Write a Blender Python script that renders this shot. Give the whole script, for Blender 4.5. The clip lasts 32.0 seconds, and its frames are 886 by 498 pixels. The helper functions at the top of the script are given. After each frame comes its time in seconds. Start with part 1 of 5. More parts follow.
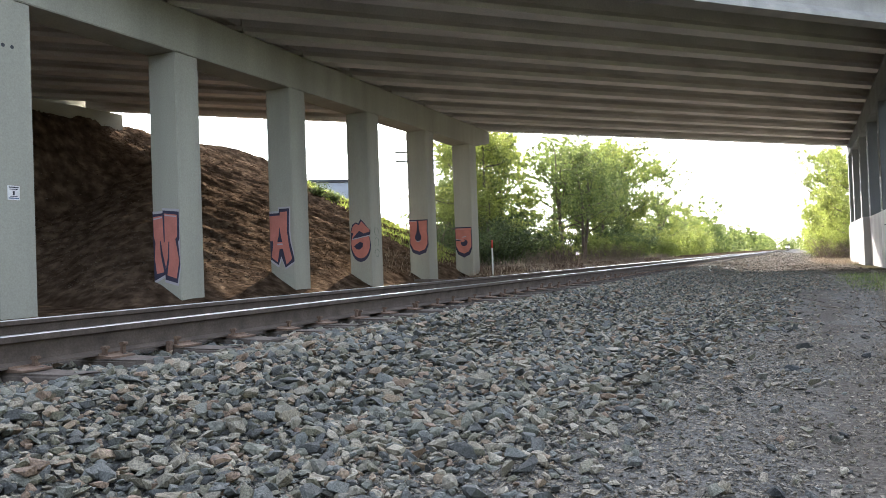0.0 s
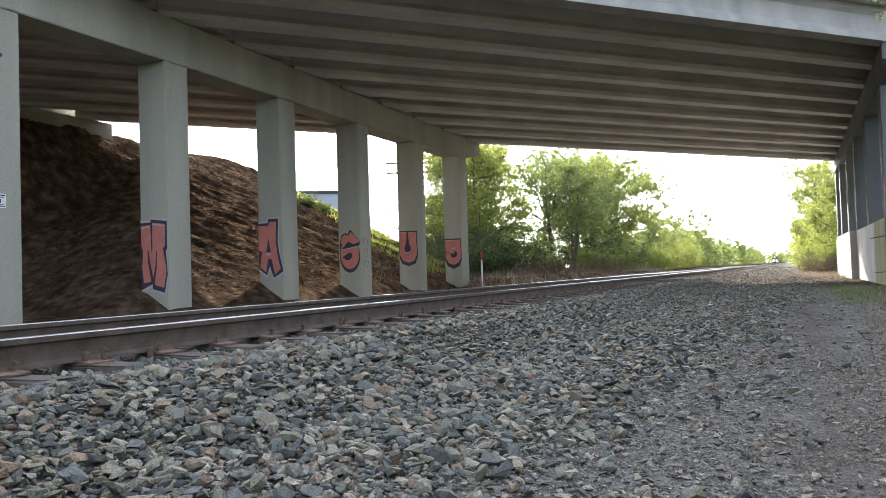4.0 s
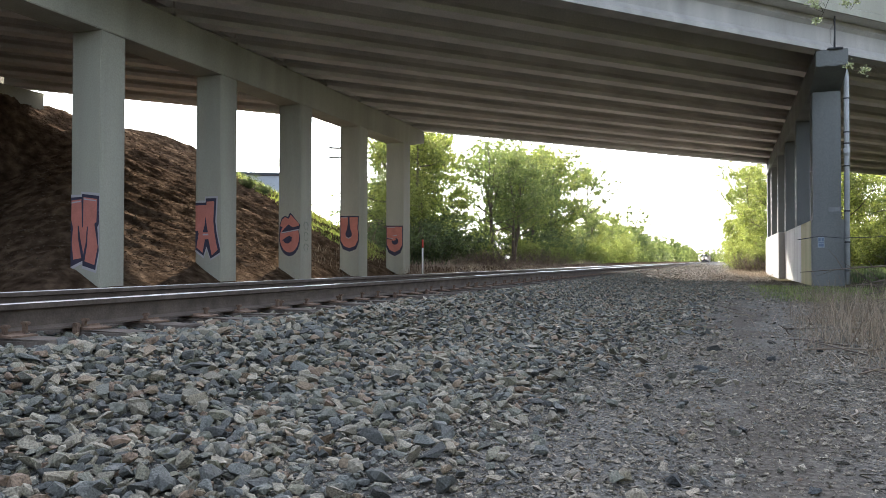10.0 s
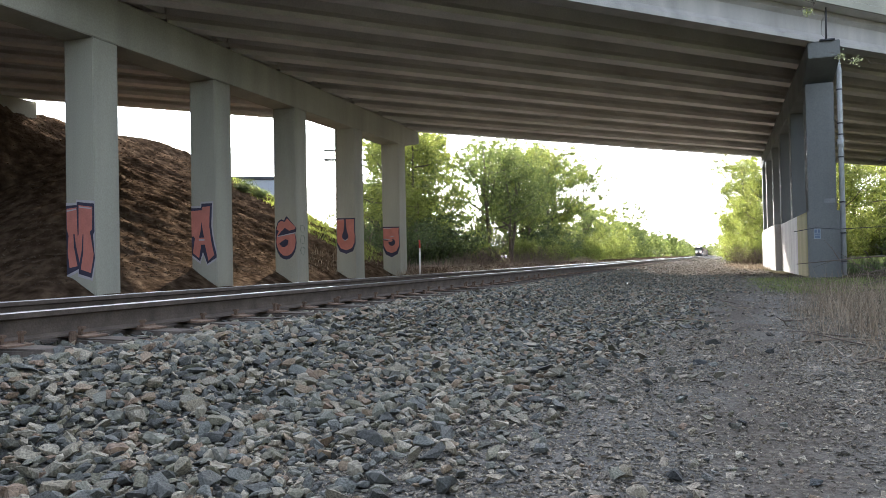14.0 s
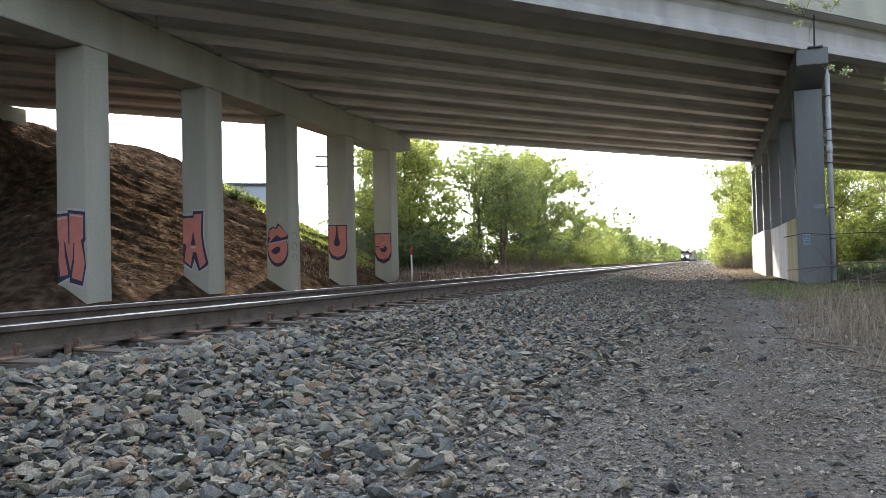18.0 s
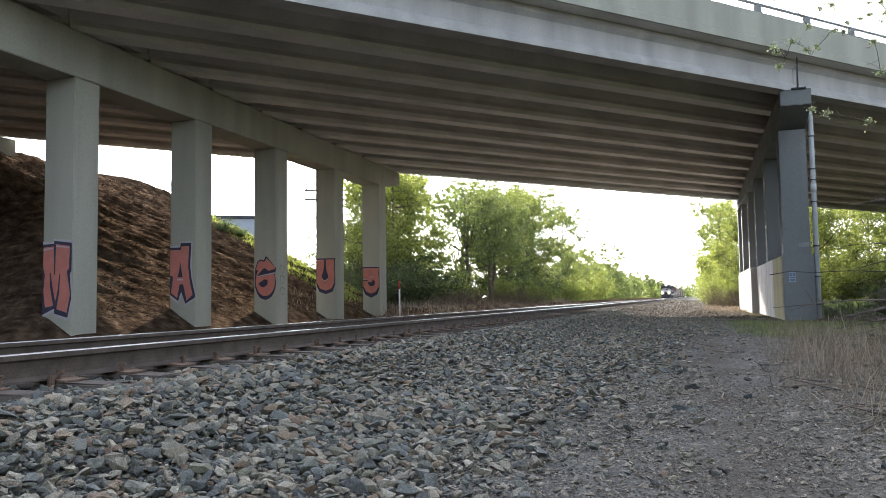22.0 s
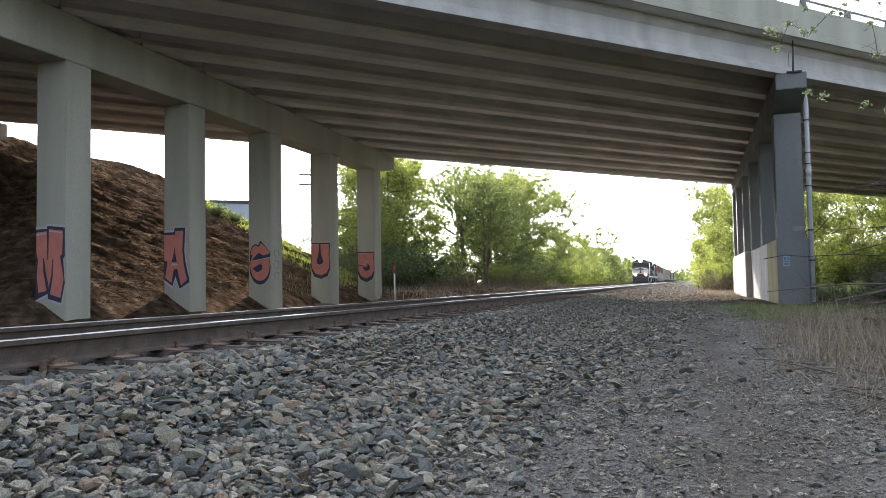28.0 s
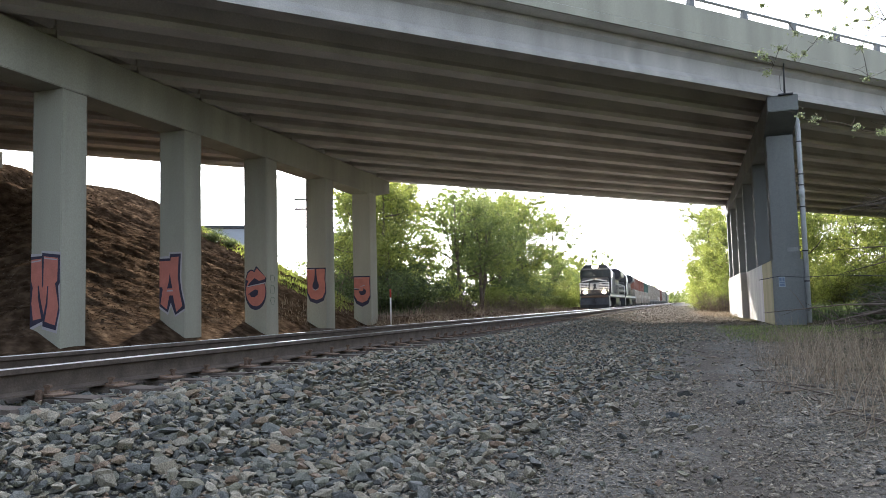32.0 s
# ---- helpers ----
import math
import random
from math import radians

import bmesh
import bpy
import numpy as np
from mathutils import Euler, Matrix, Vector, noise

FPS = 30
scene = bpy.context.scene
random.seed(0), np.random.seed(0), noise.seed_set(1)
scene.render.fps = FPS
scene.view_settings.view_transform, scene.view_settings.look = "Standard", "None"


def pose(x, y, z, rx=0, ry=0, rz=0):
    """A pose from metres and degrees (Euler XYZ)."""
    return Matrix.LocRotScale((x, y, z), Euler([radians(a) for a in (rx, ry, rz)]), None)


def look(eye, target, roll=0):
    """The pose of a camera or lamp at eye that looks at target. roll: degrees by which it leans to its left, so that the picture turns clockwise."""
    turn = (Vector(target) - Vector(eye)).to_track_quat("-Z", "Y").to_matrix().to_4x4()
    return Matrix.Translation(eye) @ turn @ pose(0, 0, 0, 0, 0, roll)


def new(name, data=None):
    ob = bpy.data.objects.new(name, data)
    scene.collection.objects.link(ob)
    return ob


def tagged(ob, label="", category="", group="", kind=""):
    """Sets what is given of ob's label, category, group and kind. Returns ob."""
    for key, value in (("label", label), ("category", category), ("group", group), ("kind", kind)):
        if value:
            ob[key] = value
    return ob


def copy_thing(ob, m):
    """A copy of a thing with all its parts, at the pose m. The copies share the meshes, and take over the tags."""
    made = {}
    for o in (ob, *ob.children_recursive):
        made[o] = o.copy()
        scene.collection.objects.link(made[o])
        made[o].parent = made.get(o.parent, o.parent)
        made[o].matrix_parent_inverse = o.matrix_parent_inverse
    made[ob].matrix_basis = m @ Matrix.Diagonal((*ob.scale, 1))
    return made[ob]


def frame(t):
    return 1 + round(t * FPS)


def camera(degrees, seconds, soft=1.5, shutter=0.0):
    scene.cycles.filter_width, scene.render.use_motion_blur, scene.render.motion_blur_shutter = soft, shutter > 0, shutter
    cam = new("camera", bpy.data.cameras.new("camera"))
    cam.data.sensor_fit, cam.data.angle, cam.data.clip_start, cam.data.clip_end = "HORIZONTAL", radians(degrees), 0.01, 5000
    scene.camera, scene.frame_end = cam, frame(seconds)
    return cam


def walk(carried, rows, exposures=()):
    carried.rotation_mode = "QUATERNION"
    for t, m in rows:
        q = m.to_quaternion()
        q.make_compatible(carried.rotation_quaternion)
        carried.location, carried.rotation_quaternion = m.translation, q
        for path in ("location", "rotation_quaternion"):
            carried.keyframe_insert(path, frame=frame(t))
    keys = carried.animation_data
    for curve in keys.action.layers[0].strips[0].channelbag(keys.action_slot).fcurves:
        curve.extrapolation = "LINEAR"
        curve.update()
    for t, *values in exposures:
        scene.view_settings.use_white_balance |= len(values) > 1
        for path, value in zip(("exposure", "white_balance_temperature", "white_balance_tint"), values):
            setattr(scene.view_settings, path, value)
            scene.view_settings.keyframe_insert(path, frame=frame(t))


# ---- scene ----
cam = camera(59.4, 32.0, 0.5)
PATH = [
    (0, (-0.004, 0.003, 0.531), (-0.839, 1.82, 0.563), -2.1),
    (0.5, (0.002, 0.016, 0.534), (-0.833, 1.833, 0.561), -2.2),
    (1, (0.004, 0.022, 0.536), (-0.829, 1.841, 0.558), -2.3),
    (1.5, (0.002, 0.009, 0.531), (-0.831, 1.827, 0.543), -2.1),
    (2, (0.012, -0.001, 0.51), (-0.828, 1.814, 0.534), -2.0),
    (2.5, (0.024, 0.027, 0.504), (-0.801, 1.849, 0.546), -1.9),
    (3, (0.026, 0.02, 0.493), (-0.783, 1.848, 0.546), -1.8),
    (3.5, (0.041, 0.007, 0.502), (-0.775, 1.833, 0.558), -1.9),
    (5.5, (0.069, 0.037, 0.491), (-0.698, 1.881, 0.578), -1.2),
    (6, (0.069, 0.044, 0.488), (-0.666, 1.902, 0.569), -1.2),
    (6.5, (0.076, 0.068, 0.473), (-0.598, 1.95, 0.53), -1.0),
    (7, (0.079, 0.073, 0.481), (-0.563, 1.967, 0.532), -0.8),
    (7.5, (0.071, 0.067, 0.471), (-0.562, 1.964, 0.533), -0.7),
    (8, (0.059, 0.06, 0.469), (-0.581, 1.953, 0.53), -0.6),
    (8.5, (0.05, 0.058, 0.475), (-0.601, 1.948, 0.532), -0.3),
    (9, (0.049, 0.051, 0.484), (-0.609, 1.939, 0.546), 0.0),
    (9.5, (0.041, 0.05, 0.481), (-0.616, 1.938, 0.543), 0.1),
    (10, (0.049, 0.04, 0.467), (-0.624, 1.924, 0.497), 0.1),
    (10.5, (0.061, 0.034, 0.485), (-0.633, 1.91, 0.499), -0.2),
    (11, (0.095, 0.025, 0.494), (-0.595, 1.902, 0.519), -0.5),
    (11.5, (0.089, 0.031, 0.488), (-0.577, 1.916, 0.527), -0.8),
    (12, (0.066, 0.032, 0.489), (-0.573, 1.927, 0.531), -1.0),
    (12.5, (0.059, 0.033, 0.481), (-0.574, 1.929, 0.526), -0.9),
    (13, (0.052, 0.036, 0.474), (-0.589, 1.93, 0.513), -0.8),
    (13.5, (0.05, 0.046, 0.477), (-0.604, 1.936, 0.506), -0.8),
    (14, (0.053, 0.053, 0.465), (-0.613, 1.939, 0.495), -1.2),
    (14.5, (0.054, 0.052, 0.467), (-0.623, 1.934, 0.489), -1.2),
    (16.5, (0.033, 0.036, 0.484), (-0.629, 1.923, 0.509), -1.1),
    (17, (0.019, 0.03, 0.491), (-0.632, 1.921, 0.525), -1.2),
    (17.5, (0.038, 0.022, 0.501), (-0.607, 1.915, 0.539), -1.3),
    (18, (0.034, 0.018, 0.5), (-0.61, 1.911, 0.544), -1.4),
    (18.5, (0.038, 0.016, 0.507), (-0.596, 1.911, 0.569), -1.5),
    (19, (0.038, -0.001, 0.511), (-0.595, 1.894, 0.586), -1.5),
    (19.5, (0.037, -0.006, 0.509), (-0.594, 1.89, 0.604), -1.3),
    (20, (0.028, -0.009, 0.505), (-0.597, 1.888, 0.612), -1.1),
    (20.5, (0.034, -0.008, 0.505), (-0.591, 1.888, 0.616), -1.0),
    (21, (0.036, -0.005, 0.513), (-0.584, 1.893, 0.627), -0.9),
    (21.5, (0.036, 0.0, 0.505), (-0.578, 1.899, 0.631), -0.8),
    (22, (0.049, -0.007, 0.501), (-0.564, 1.893, 0.633), -0.9),
    (22.5, (0.052, -0.008, 0.496), (-0.573, 1.888, 0.619), -1.2),
    (23, (0.051, -0.011, 0.495), (-0.576, 1.884, 0.609), -1.4),
    (23.5, (0.052, -0.004, 0.497), (-0.569, 1.895, 0.599), -1.6),
    (24, (0.057, 0.019, 0.487), (-0.557, 1.92, 0.581), -1.8),
    (24.5, (0.053, 0.031, 0.485), (-0.554, 1.935, 0.57), -1.7),
    (25, (0.064, 0.077, 0.48), (-0.535, 1.984, 0.561), -1.6),
    (25.5, (0.044, 0.042, 0.496), (-0.568, 1.944, 0.58), -1.4),
    (27.5, (0.044, 0.022, 0.492), (-0.565, 1.925, 0.586), -1.1),
    (28, (0.044, 0.024, 0.5), (-0.558, 1.929, 0.592), -1.0),
    (28.5, (0.043, 0.025, 0.493), (-0.552, 1.932, 0.588), -1.0),
    (29, (0.041, 0.022, 0.5), (-0.551, 1.93, 0.599), -1.1),
    (29.5, (0.049, 0.009, 0.503), (-0.543, 1.917, 0.607), -1.2),
    (30, (0.054, 0.003, 0.511), (-0.539, 1.91, 0.625), -1.3),
    (30.5, (0.051, 0.006, 0.512), (-0.536, 1.914, 0.637), -1.4),
    (31, (0.041, 0.0, 0.514), (-0.546, 1.907, 0.648), -1.5),
    (31.5, (0.043, -0.003, 0.519), (-0.548, 1.902, 0.662), -1.4),
    (32, (0.039, 0.015, 0.511), (-0.55, 1.92, 0.663), -1.5),
]
EXPOSURE = 1.72
walk(cam, [(t, look(eye, target, roll)) for t, eye, target, roll in PATH], [(t, EXPOSURE + stops, 5720, 11) for t, stops in ((0.0, 0.42), (3.3, 0.38), (5.8, 0.14), (9.3, 0.1), (10.8, 0.2), (13.0, 0.16), (17.0, 0.16), (22.0, 0.1), (28.0, 0.06), (32.0, 0.02))])

# ---- world and sun ----
SUN_EL, SUN_AZ = radians(25.5), radians(18.0)   # azimuth: left of the track's direction
SUN_WAY = Vector((-math.sin(SUN_AZ) * math.cos(SUN_EL), math.cos(SUN_AZ) * math.cos(SUN_EL), math.sin(SUN_EL)))
world = bpy.data.worlds.new("world")
scene.world = world
world.use_nodes = True
wn = world.node_tree
sky = wn.nodes.new("ShaderNodeTexSky")
sky.sky_type = "NISHITA"
sky.sun_disc = False
sky.sun_elevation = SUN_EL
sky.sun_rotation = -SUN_AZ
sky.air_density, sky.dust_density, sky.ozone_density = 1.0, 3.0, 1.0
hazy = wn.nodes.new("ShaderNodeHueSaturation")      # a hazy, milky sky
hazy.inputs["Saturation"].default_value = 0.34
wn.links.new(sky.outputs[0], hazy.inputs["Color"])
wn.links.new(hazy.outputs[0], wn.nodes["Background"].inputs[0])
wn.nodes["Background"].inputs[1].default_value = 0.15
sun = new("sun", bpy.data.lights.new("sun", "SUN"))
sun.data.energy, sun.data.angle, sun.data.color = 4.0, radians(0.6), (1.0, 0.87, 0.69)
sun.matrix_world = look(SUN_WAY * 60, (0, 0, 0))


# ---- materials ----
def mat(name, base, rough=0.8, metal=0.0, vary=0.25, scale=3.0, fine=40.0, bump=0.2, tint=None, island=0.0, spec=0.3, dist=0.01, streak=False):
    """A surface with two scales of variation: stains and grain, and fine relief."""
    m = bpy.data.materials.new(name)
    m.use_nodes = True
    nt = m.node_tree
    n, l = nt.nodes, nt.links
    b = n["Principled BSDF"]
    b.inputs["Roughness"].default_value = rough
    b.inputs["Metallic"].default_value = metal
    b.inputs["Specular IOR Level"].default_value = spec
    co = n.new("ShaderNodeTexCoord")
    big = n.new("ShaderNodeTexNoise")
    big.inputs["Scale"].default_value = scale
    big.inputs["Detail"].default_value = 6
    small = n.new("ShaderNodeTexNoise")
    small.inputs["Scale"].default_value = fine
    small.inputs["Detail"].default_value = 4
    src = co.outputs["Object"]
    if streak:
        mp = n.new("ShaderNodeMapping")
        mp.inputs["Scale"].default_value = (1, 1, 0.12)
        l.new(src, mp.inputs[0])
        l.new(mp.outputs[0], big.inputs["Vector"])
    else:
        l.new(src, big.inputs["Vector"])
    l.new(src, small.inputs["Vector"])
    ramp = n.new("ShaderNodeValToRGB")
    dark = tuple(c * (1 - vary) for c in base)
    light = tuple(min(1, c * (1 + vary)) for c in (tint or base))
    ramp.color_ramp.elements[0].position, ramp.color_ramp.elements[0].color = 0.3, (*dark, 1)
    ramp.color_ramp.elements[1].position, ramp.color_ramp.elements[1].color = 0.7, (*light, 1)
    l.new(big.outputs["Fac"], ramp.inputs[0])
    mix = n.new("ShaderNodeMix")
    mix.data_type, mix.blend_type = "RGBA", "MULTIPLY"
    mix.inputs[0].default_value = min(1.0, vary * 2)
    gr = n.new("ShaderNodeMapRange")
    gr.inputs["From Min"].default_value, gr.inputs["From Max"].default_value = 0.3, 0.7
    gr.inputs["To Min"].default_value, gr.inputs["To Max"].default_value = 0.7, 1.25
    l.new(small.outputs["Fac"], gr.inputs["Value"])
    l.new(ramp.outputs[0], mix.inputs[6])
    l.new(gr.outputs[0], mix.inputs[7])
    out = mix.outputs[2]
    if island:
        geo = n.new("ShaderNodeNewGeometry")
        ir = n.new("ShaderNodeMapRange")
        ir.inputs["To Min"].default_value, ir.inputs["To Max"].default_value = 1 - island, 1 + island
        l.new(geo.outputs["Random Per Island"], ir.inputs["Value"])
        m2 = n.new("ShaderNodeMix")
        m2.data_type, m2.blend_type = "RGBA", "MULTIPLY"
        m2.inputs[0].default_value = 1.0
        l.new(out, m2.inputs[6])
        l.new(ir.outputs[0], m2.inputs[7])
        out = m2.outputs[2]
    l.new(out, b.inputs["Base Color"])
    if bump:
        bp = n.new("ShaderNodeBump")
        bp.inputs["Strength"].default_value = bump
        bp.inputs["Distance"].default_value = dist
        l.new(small.outputs["Fac"], bp.inputs["Height"])
        l.new(bp.outputs[0], b.inputs["Normal"])
    return m


def stone_mat(name, colours, rough=0.85, spec=0.3, single=False, unit=1.0):
    """Broken stone: every stone has its own colour. unit: the size of the mesh's unit in metres."""
    m = mat(name, (0.3, 0.3, 0.3), rough=rough, vary=0.5, scale=25 * unit, fine=130 * unit, bump=1.0, dist=0.006, spec=spec)
    nt = m.node_tree
    n, l = nt.nodes, nt.links
    geo = n.new("ShaderNodeNewGeometry")
    ramp = n.new("ShaderNodeValToRGB")
    ramp.color_ramp.interpolation = "CONSTANT"
    els = ramp.color_ramp.elements
    while len(els) < len(colours):
        els.new(0.5)
    for i, c in enumerate(colours):
        els[i].position, els[i].color = i / len(colours), (*c, 1)
    own = n.new("ShaderNodeObjectInfo").outputs["Random"] if single else geo.outputs["Random Per Island"]
    l.new(own, ramp.inputs[0])
    mix = next(x for x in n if x.type == "MIX")
    mix.inputs[0].default_value = 1.0
    grain = next(x for x in n if x.type == "MAP_RANGE")
    grain.inputs["To Min"].default_value, grain.inputs["To Max"].default_value = 0.48, 1.5
    l.new(ramp.outputs[0], mix.inputs[6])
    return m


def leaf_mat(name, colour, colour2, through_light=0.5, passing=(2.2, 2.0, 0.9, 1)):
    m = bpy.data.materials.new(name)
    m.use_nodes = True
    nt = m.node_tree
    n, l = nt.nodes, nt.links
    b = n["Principled BSDF"]
    b.inputs["Roughness"].default_value = 0.55
    b.inputs["Specular IOR Level"].default_value = 0.25
    geo = n.new("ShaderNodeNewGeometry")
    ramp = n.new("ShaderNodeValToRGB")
    ramp.color_ramp.elements[0].color = (*colour, 1)
    ramp.color_ramp.elements[1].color = (*colour2, 1)
    l.new(geo.outputs["Random Per Island"], ramp.inputs[0])
    l.new(ramp.outputs[0], b.inputs["Base Color"])
    tr = n.new("ShaderNodeBsdfTranslucent")
    warm = n.new("ShaderNodeMix")
    warm.data_type, warm.blend_type = "RGBA", "MULTIPLY"
    warm.inputs[0].default_value = 1.0
    warm.inputs[7].default_value = passing
    l.new(ramp.outputs[0], warm.inputs[6])
    l.new(warm.outputs[2], tr.inputs[0])
    mx = n.new("ShaderNodeMixShader")
    mx.inputs[0].default_value = through_light
    l.new(b.outputs[0], mx.inputs[1])
    l.new(tr.outputs[0], mx.inputs[2])
    l.new(mx.outputs[0], n["Material Output"].inputs[0])
    return m


def glow(name, colour, strength):
    m = bpy.data.materials.new(name)
    m.use_nodes = True
    b = m.node_tree.nodes["Principled BSDF"]
    b.inputs["Base Color"].default_value = (*colour, 1)
    b.inputs["Emission Color"].default_value = (*colour, 1)
    b.inputs["Emission Strength"].default_value = strength
    return m


CONCRETE = mat("concrete", (0.37, 0.357, 0.288), 0.9, vary=0.16, scale=0.9, fine=28, bump=0.12, streak=True)
CONCRETE_BEAM = mat("concrete_beam", (0.62, 0.59, 0.545), 0.9, vary=0.14, scale=0.5, fine=20, bump=0.1)
# stain streaks, with the shade of the near faces put into the base colour
CONCRETE_STAIN_SHADE = mat("stained_shaded_concrete", (0.15, 0.155, 0.148), 0.9, vary=0.2, scale=0.8, fine=26, bump=0.15, streak=True)
CONCRETE_WALL = mat("concrete_wall", (0.42, 0.40, 0.37), 0.9, vary=0.18, scale=1.2, fine=30, bump=0.15, streak=True)
STEEL_TOP = mat("polished_steel", (0.25, 0.245, 0.24), 0.34, 1.0, vary=0.08, scale=8, fine=90, bump=0.02)
RAIL_RUST = mat("rusty_rail", (0.098, 0.076, 0.06), 0.8, 0.1, vary=0.3, scale=6, fine=70, bump=0.2)
PLATE_RUST = mat("rusty_plate", (0.165, 0.112, 0.08), 0.85, 0.1, vary=0.35, scale=9, fine=80, bump=0.3)
TIE_WOOD = mat("weathered_tie", (0.115, 0.094, 0.078), 0.95, vary=0.35, scale=5, fine=60, bump=0.5)
STONES = [(0.105, 0.100, 0.078), (0.194, 0.176, 0.130), (0.236, 0.202, 0.142), (0.068, 0.069, 0.061), (0.271, 0.240, 0.176), (0.128, 0.128, 0.101), (0.226, 0.168, 0.108), (0.089, 0.090, 0.080), (0.158, 0.154, 0.116), (0.299, 0.267, 0.200), (0.105, 0.107, 0.096), (0.153, 0.142, 0.095), (0.203, 0.179, 0.131), (0.189, 0.130, 0.085), (0.059, 0.059, 0.053), (0.124, 0.128, 0.112)]
BALLAST = stone_mat("ballast_stone", STONES, 0.72, 0.5)
BALLAST_SINGLE = stone_mat("single_ballast_stone", STONES, 0.72, 0.5, single=True, unit=0.04)
# the same gravel in a warm tan, warm sunlight put into its colour
SUNLIT_STONE = stone_mat("sunlit_tan_gravel", [(0.2, 0.168, 0.13), (0.27, 0.228, 0.178), (0.14, 0.12, 0.096), (0.31, 0.27, 0.214), (0.17, 0.142, 0.112)], 0.95, 0.05)
DARK_STONE = stone_mat("dark_loose_stone", [(0.05, 0.051, 0.05), (0.075, 0.073, 0.066), (0.1, 0.094, 0.082), (0.06, 0.064, 0.064)], single=True)
SHALE = stone_mat("flat_shards", [(0.159, 0.139, 0.110), (0.229, 0.198, 0.151), (0.127, 0.114, 0.095), (0.282, 0.244, 0.185), (0.195, 0.160, 0.120), (0.132, 0.117, 0.095), (0.212, 0.186, 0.146), (0.318, 0.280, 0.217), (0.176, 0.163, 0.140)])
RIPRAP = stone_mat("slope_rubble", [(0.078, 0.054, 0.032), (0.108, 0.076, 0.050), (0.062, 0.042, 0.028), (0.142, 0.112, 0.081), (0.092, 0.074, 0.053)], 0.95, 0.0)
BARK = mat("bark", (0.13, 0.105, 0.085), 0.95, vary=0.3, scale=4, fine=40, bump=0.5)
LEAF = leaf_mat("leaf", (0.06, 0.08, 0.042), (0.2, 0.24, 0.12), 0.5, (1.85, 1.8, 0.85, 1))
LEAF_YOUNG = leaf_mat("young_leaf", (0.085, 0.11, 0.045), (0.29, 0.32, 0.13), 0.5, (1.85, 1.8, 0.8, 1))
# dark green bushes by the tracks; by the pier the darkness stands for shade
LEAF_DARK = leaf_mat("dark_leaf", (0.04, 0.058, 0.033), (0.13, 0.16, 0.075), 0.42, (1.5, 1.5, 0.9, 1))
BLOSSOM = leaf_mat("pale_new_leaf", (0.33, 0.36, 0.20), (0.5, 0.52, 0.36), 0.45, (1.1, 1.1, 0.8, 1))
STRAW = leaf_mat("dry_straw", (0.125, 0.098, 0.074), (0.4, 0.33, 0.25), 0.22, (1.3, 1.2, 1.0, 1))
WHITE_PAINT = mat("white_paint", (0.78, 0.77, 0.74), 0.6, vary=0.1, scale=6, fine=50, bump=0.05)
GREY_PIPE = mat("grey_pipe", (0.42, 0.43, 0.43), 0.6, vary=0.12, scale=3, fine=30, bump=0.05)
DARK_STEEL = mat("dark_steel", (0.06, 0.06, 0.065), 0.6, 0.3, vary=0.2, scale=4, fine=40, bump=0.1)
RED_PAINT = mat("red_paint", (0.5, 0.07, 0.05), 0.6, vary=0.15, scale=8, fine=40, bump=0.05)
SPRAY_ORANGE = mat("orange_spray_paint", (0.5, 0.19, 0.145), 0.8, vary=0.12, scale=3, fine=30, bump=0.1)
SPRAY_BLACK = mat("black_spray_paint", (0.045, 0.042, 0.07), 0.8, vary=0.2, scale=3, fine=30, bump=0.1)
SPRAY_PALE = mat("pale_spray_paint", (0.43, 0.405, 0.42), 0.8, vary=0.1, scale=3, fine=30, bump=0.1)
BOX_GREY = mat("weathered_grey_box", (0.2, 0.205, 0.205), 0.7, vary=0.15, scale=5, fine=40, bump=0.05)
SIGN_PLATE = mat("dull_sign_plate", (0.27, 0.31, 0.34), 0.6, vary=0.12, scale=6, fine=50, bump=0.05)
MOSS_SPRAY = mat("faded_green_spray_paint", (0.16, 0.19, 0.14), 0.85, vary=0.2, scale=3, fine=30, bump=0.1)
SIGN_BLUE = mat("blue_print", (0.13, 0.17, 0.24), 0.6, vary=0.1)


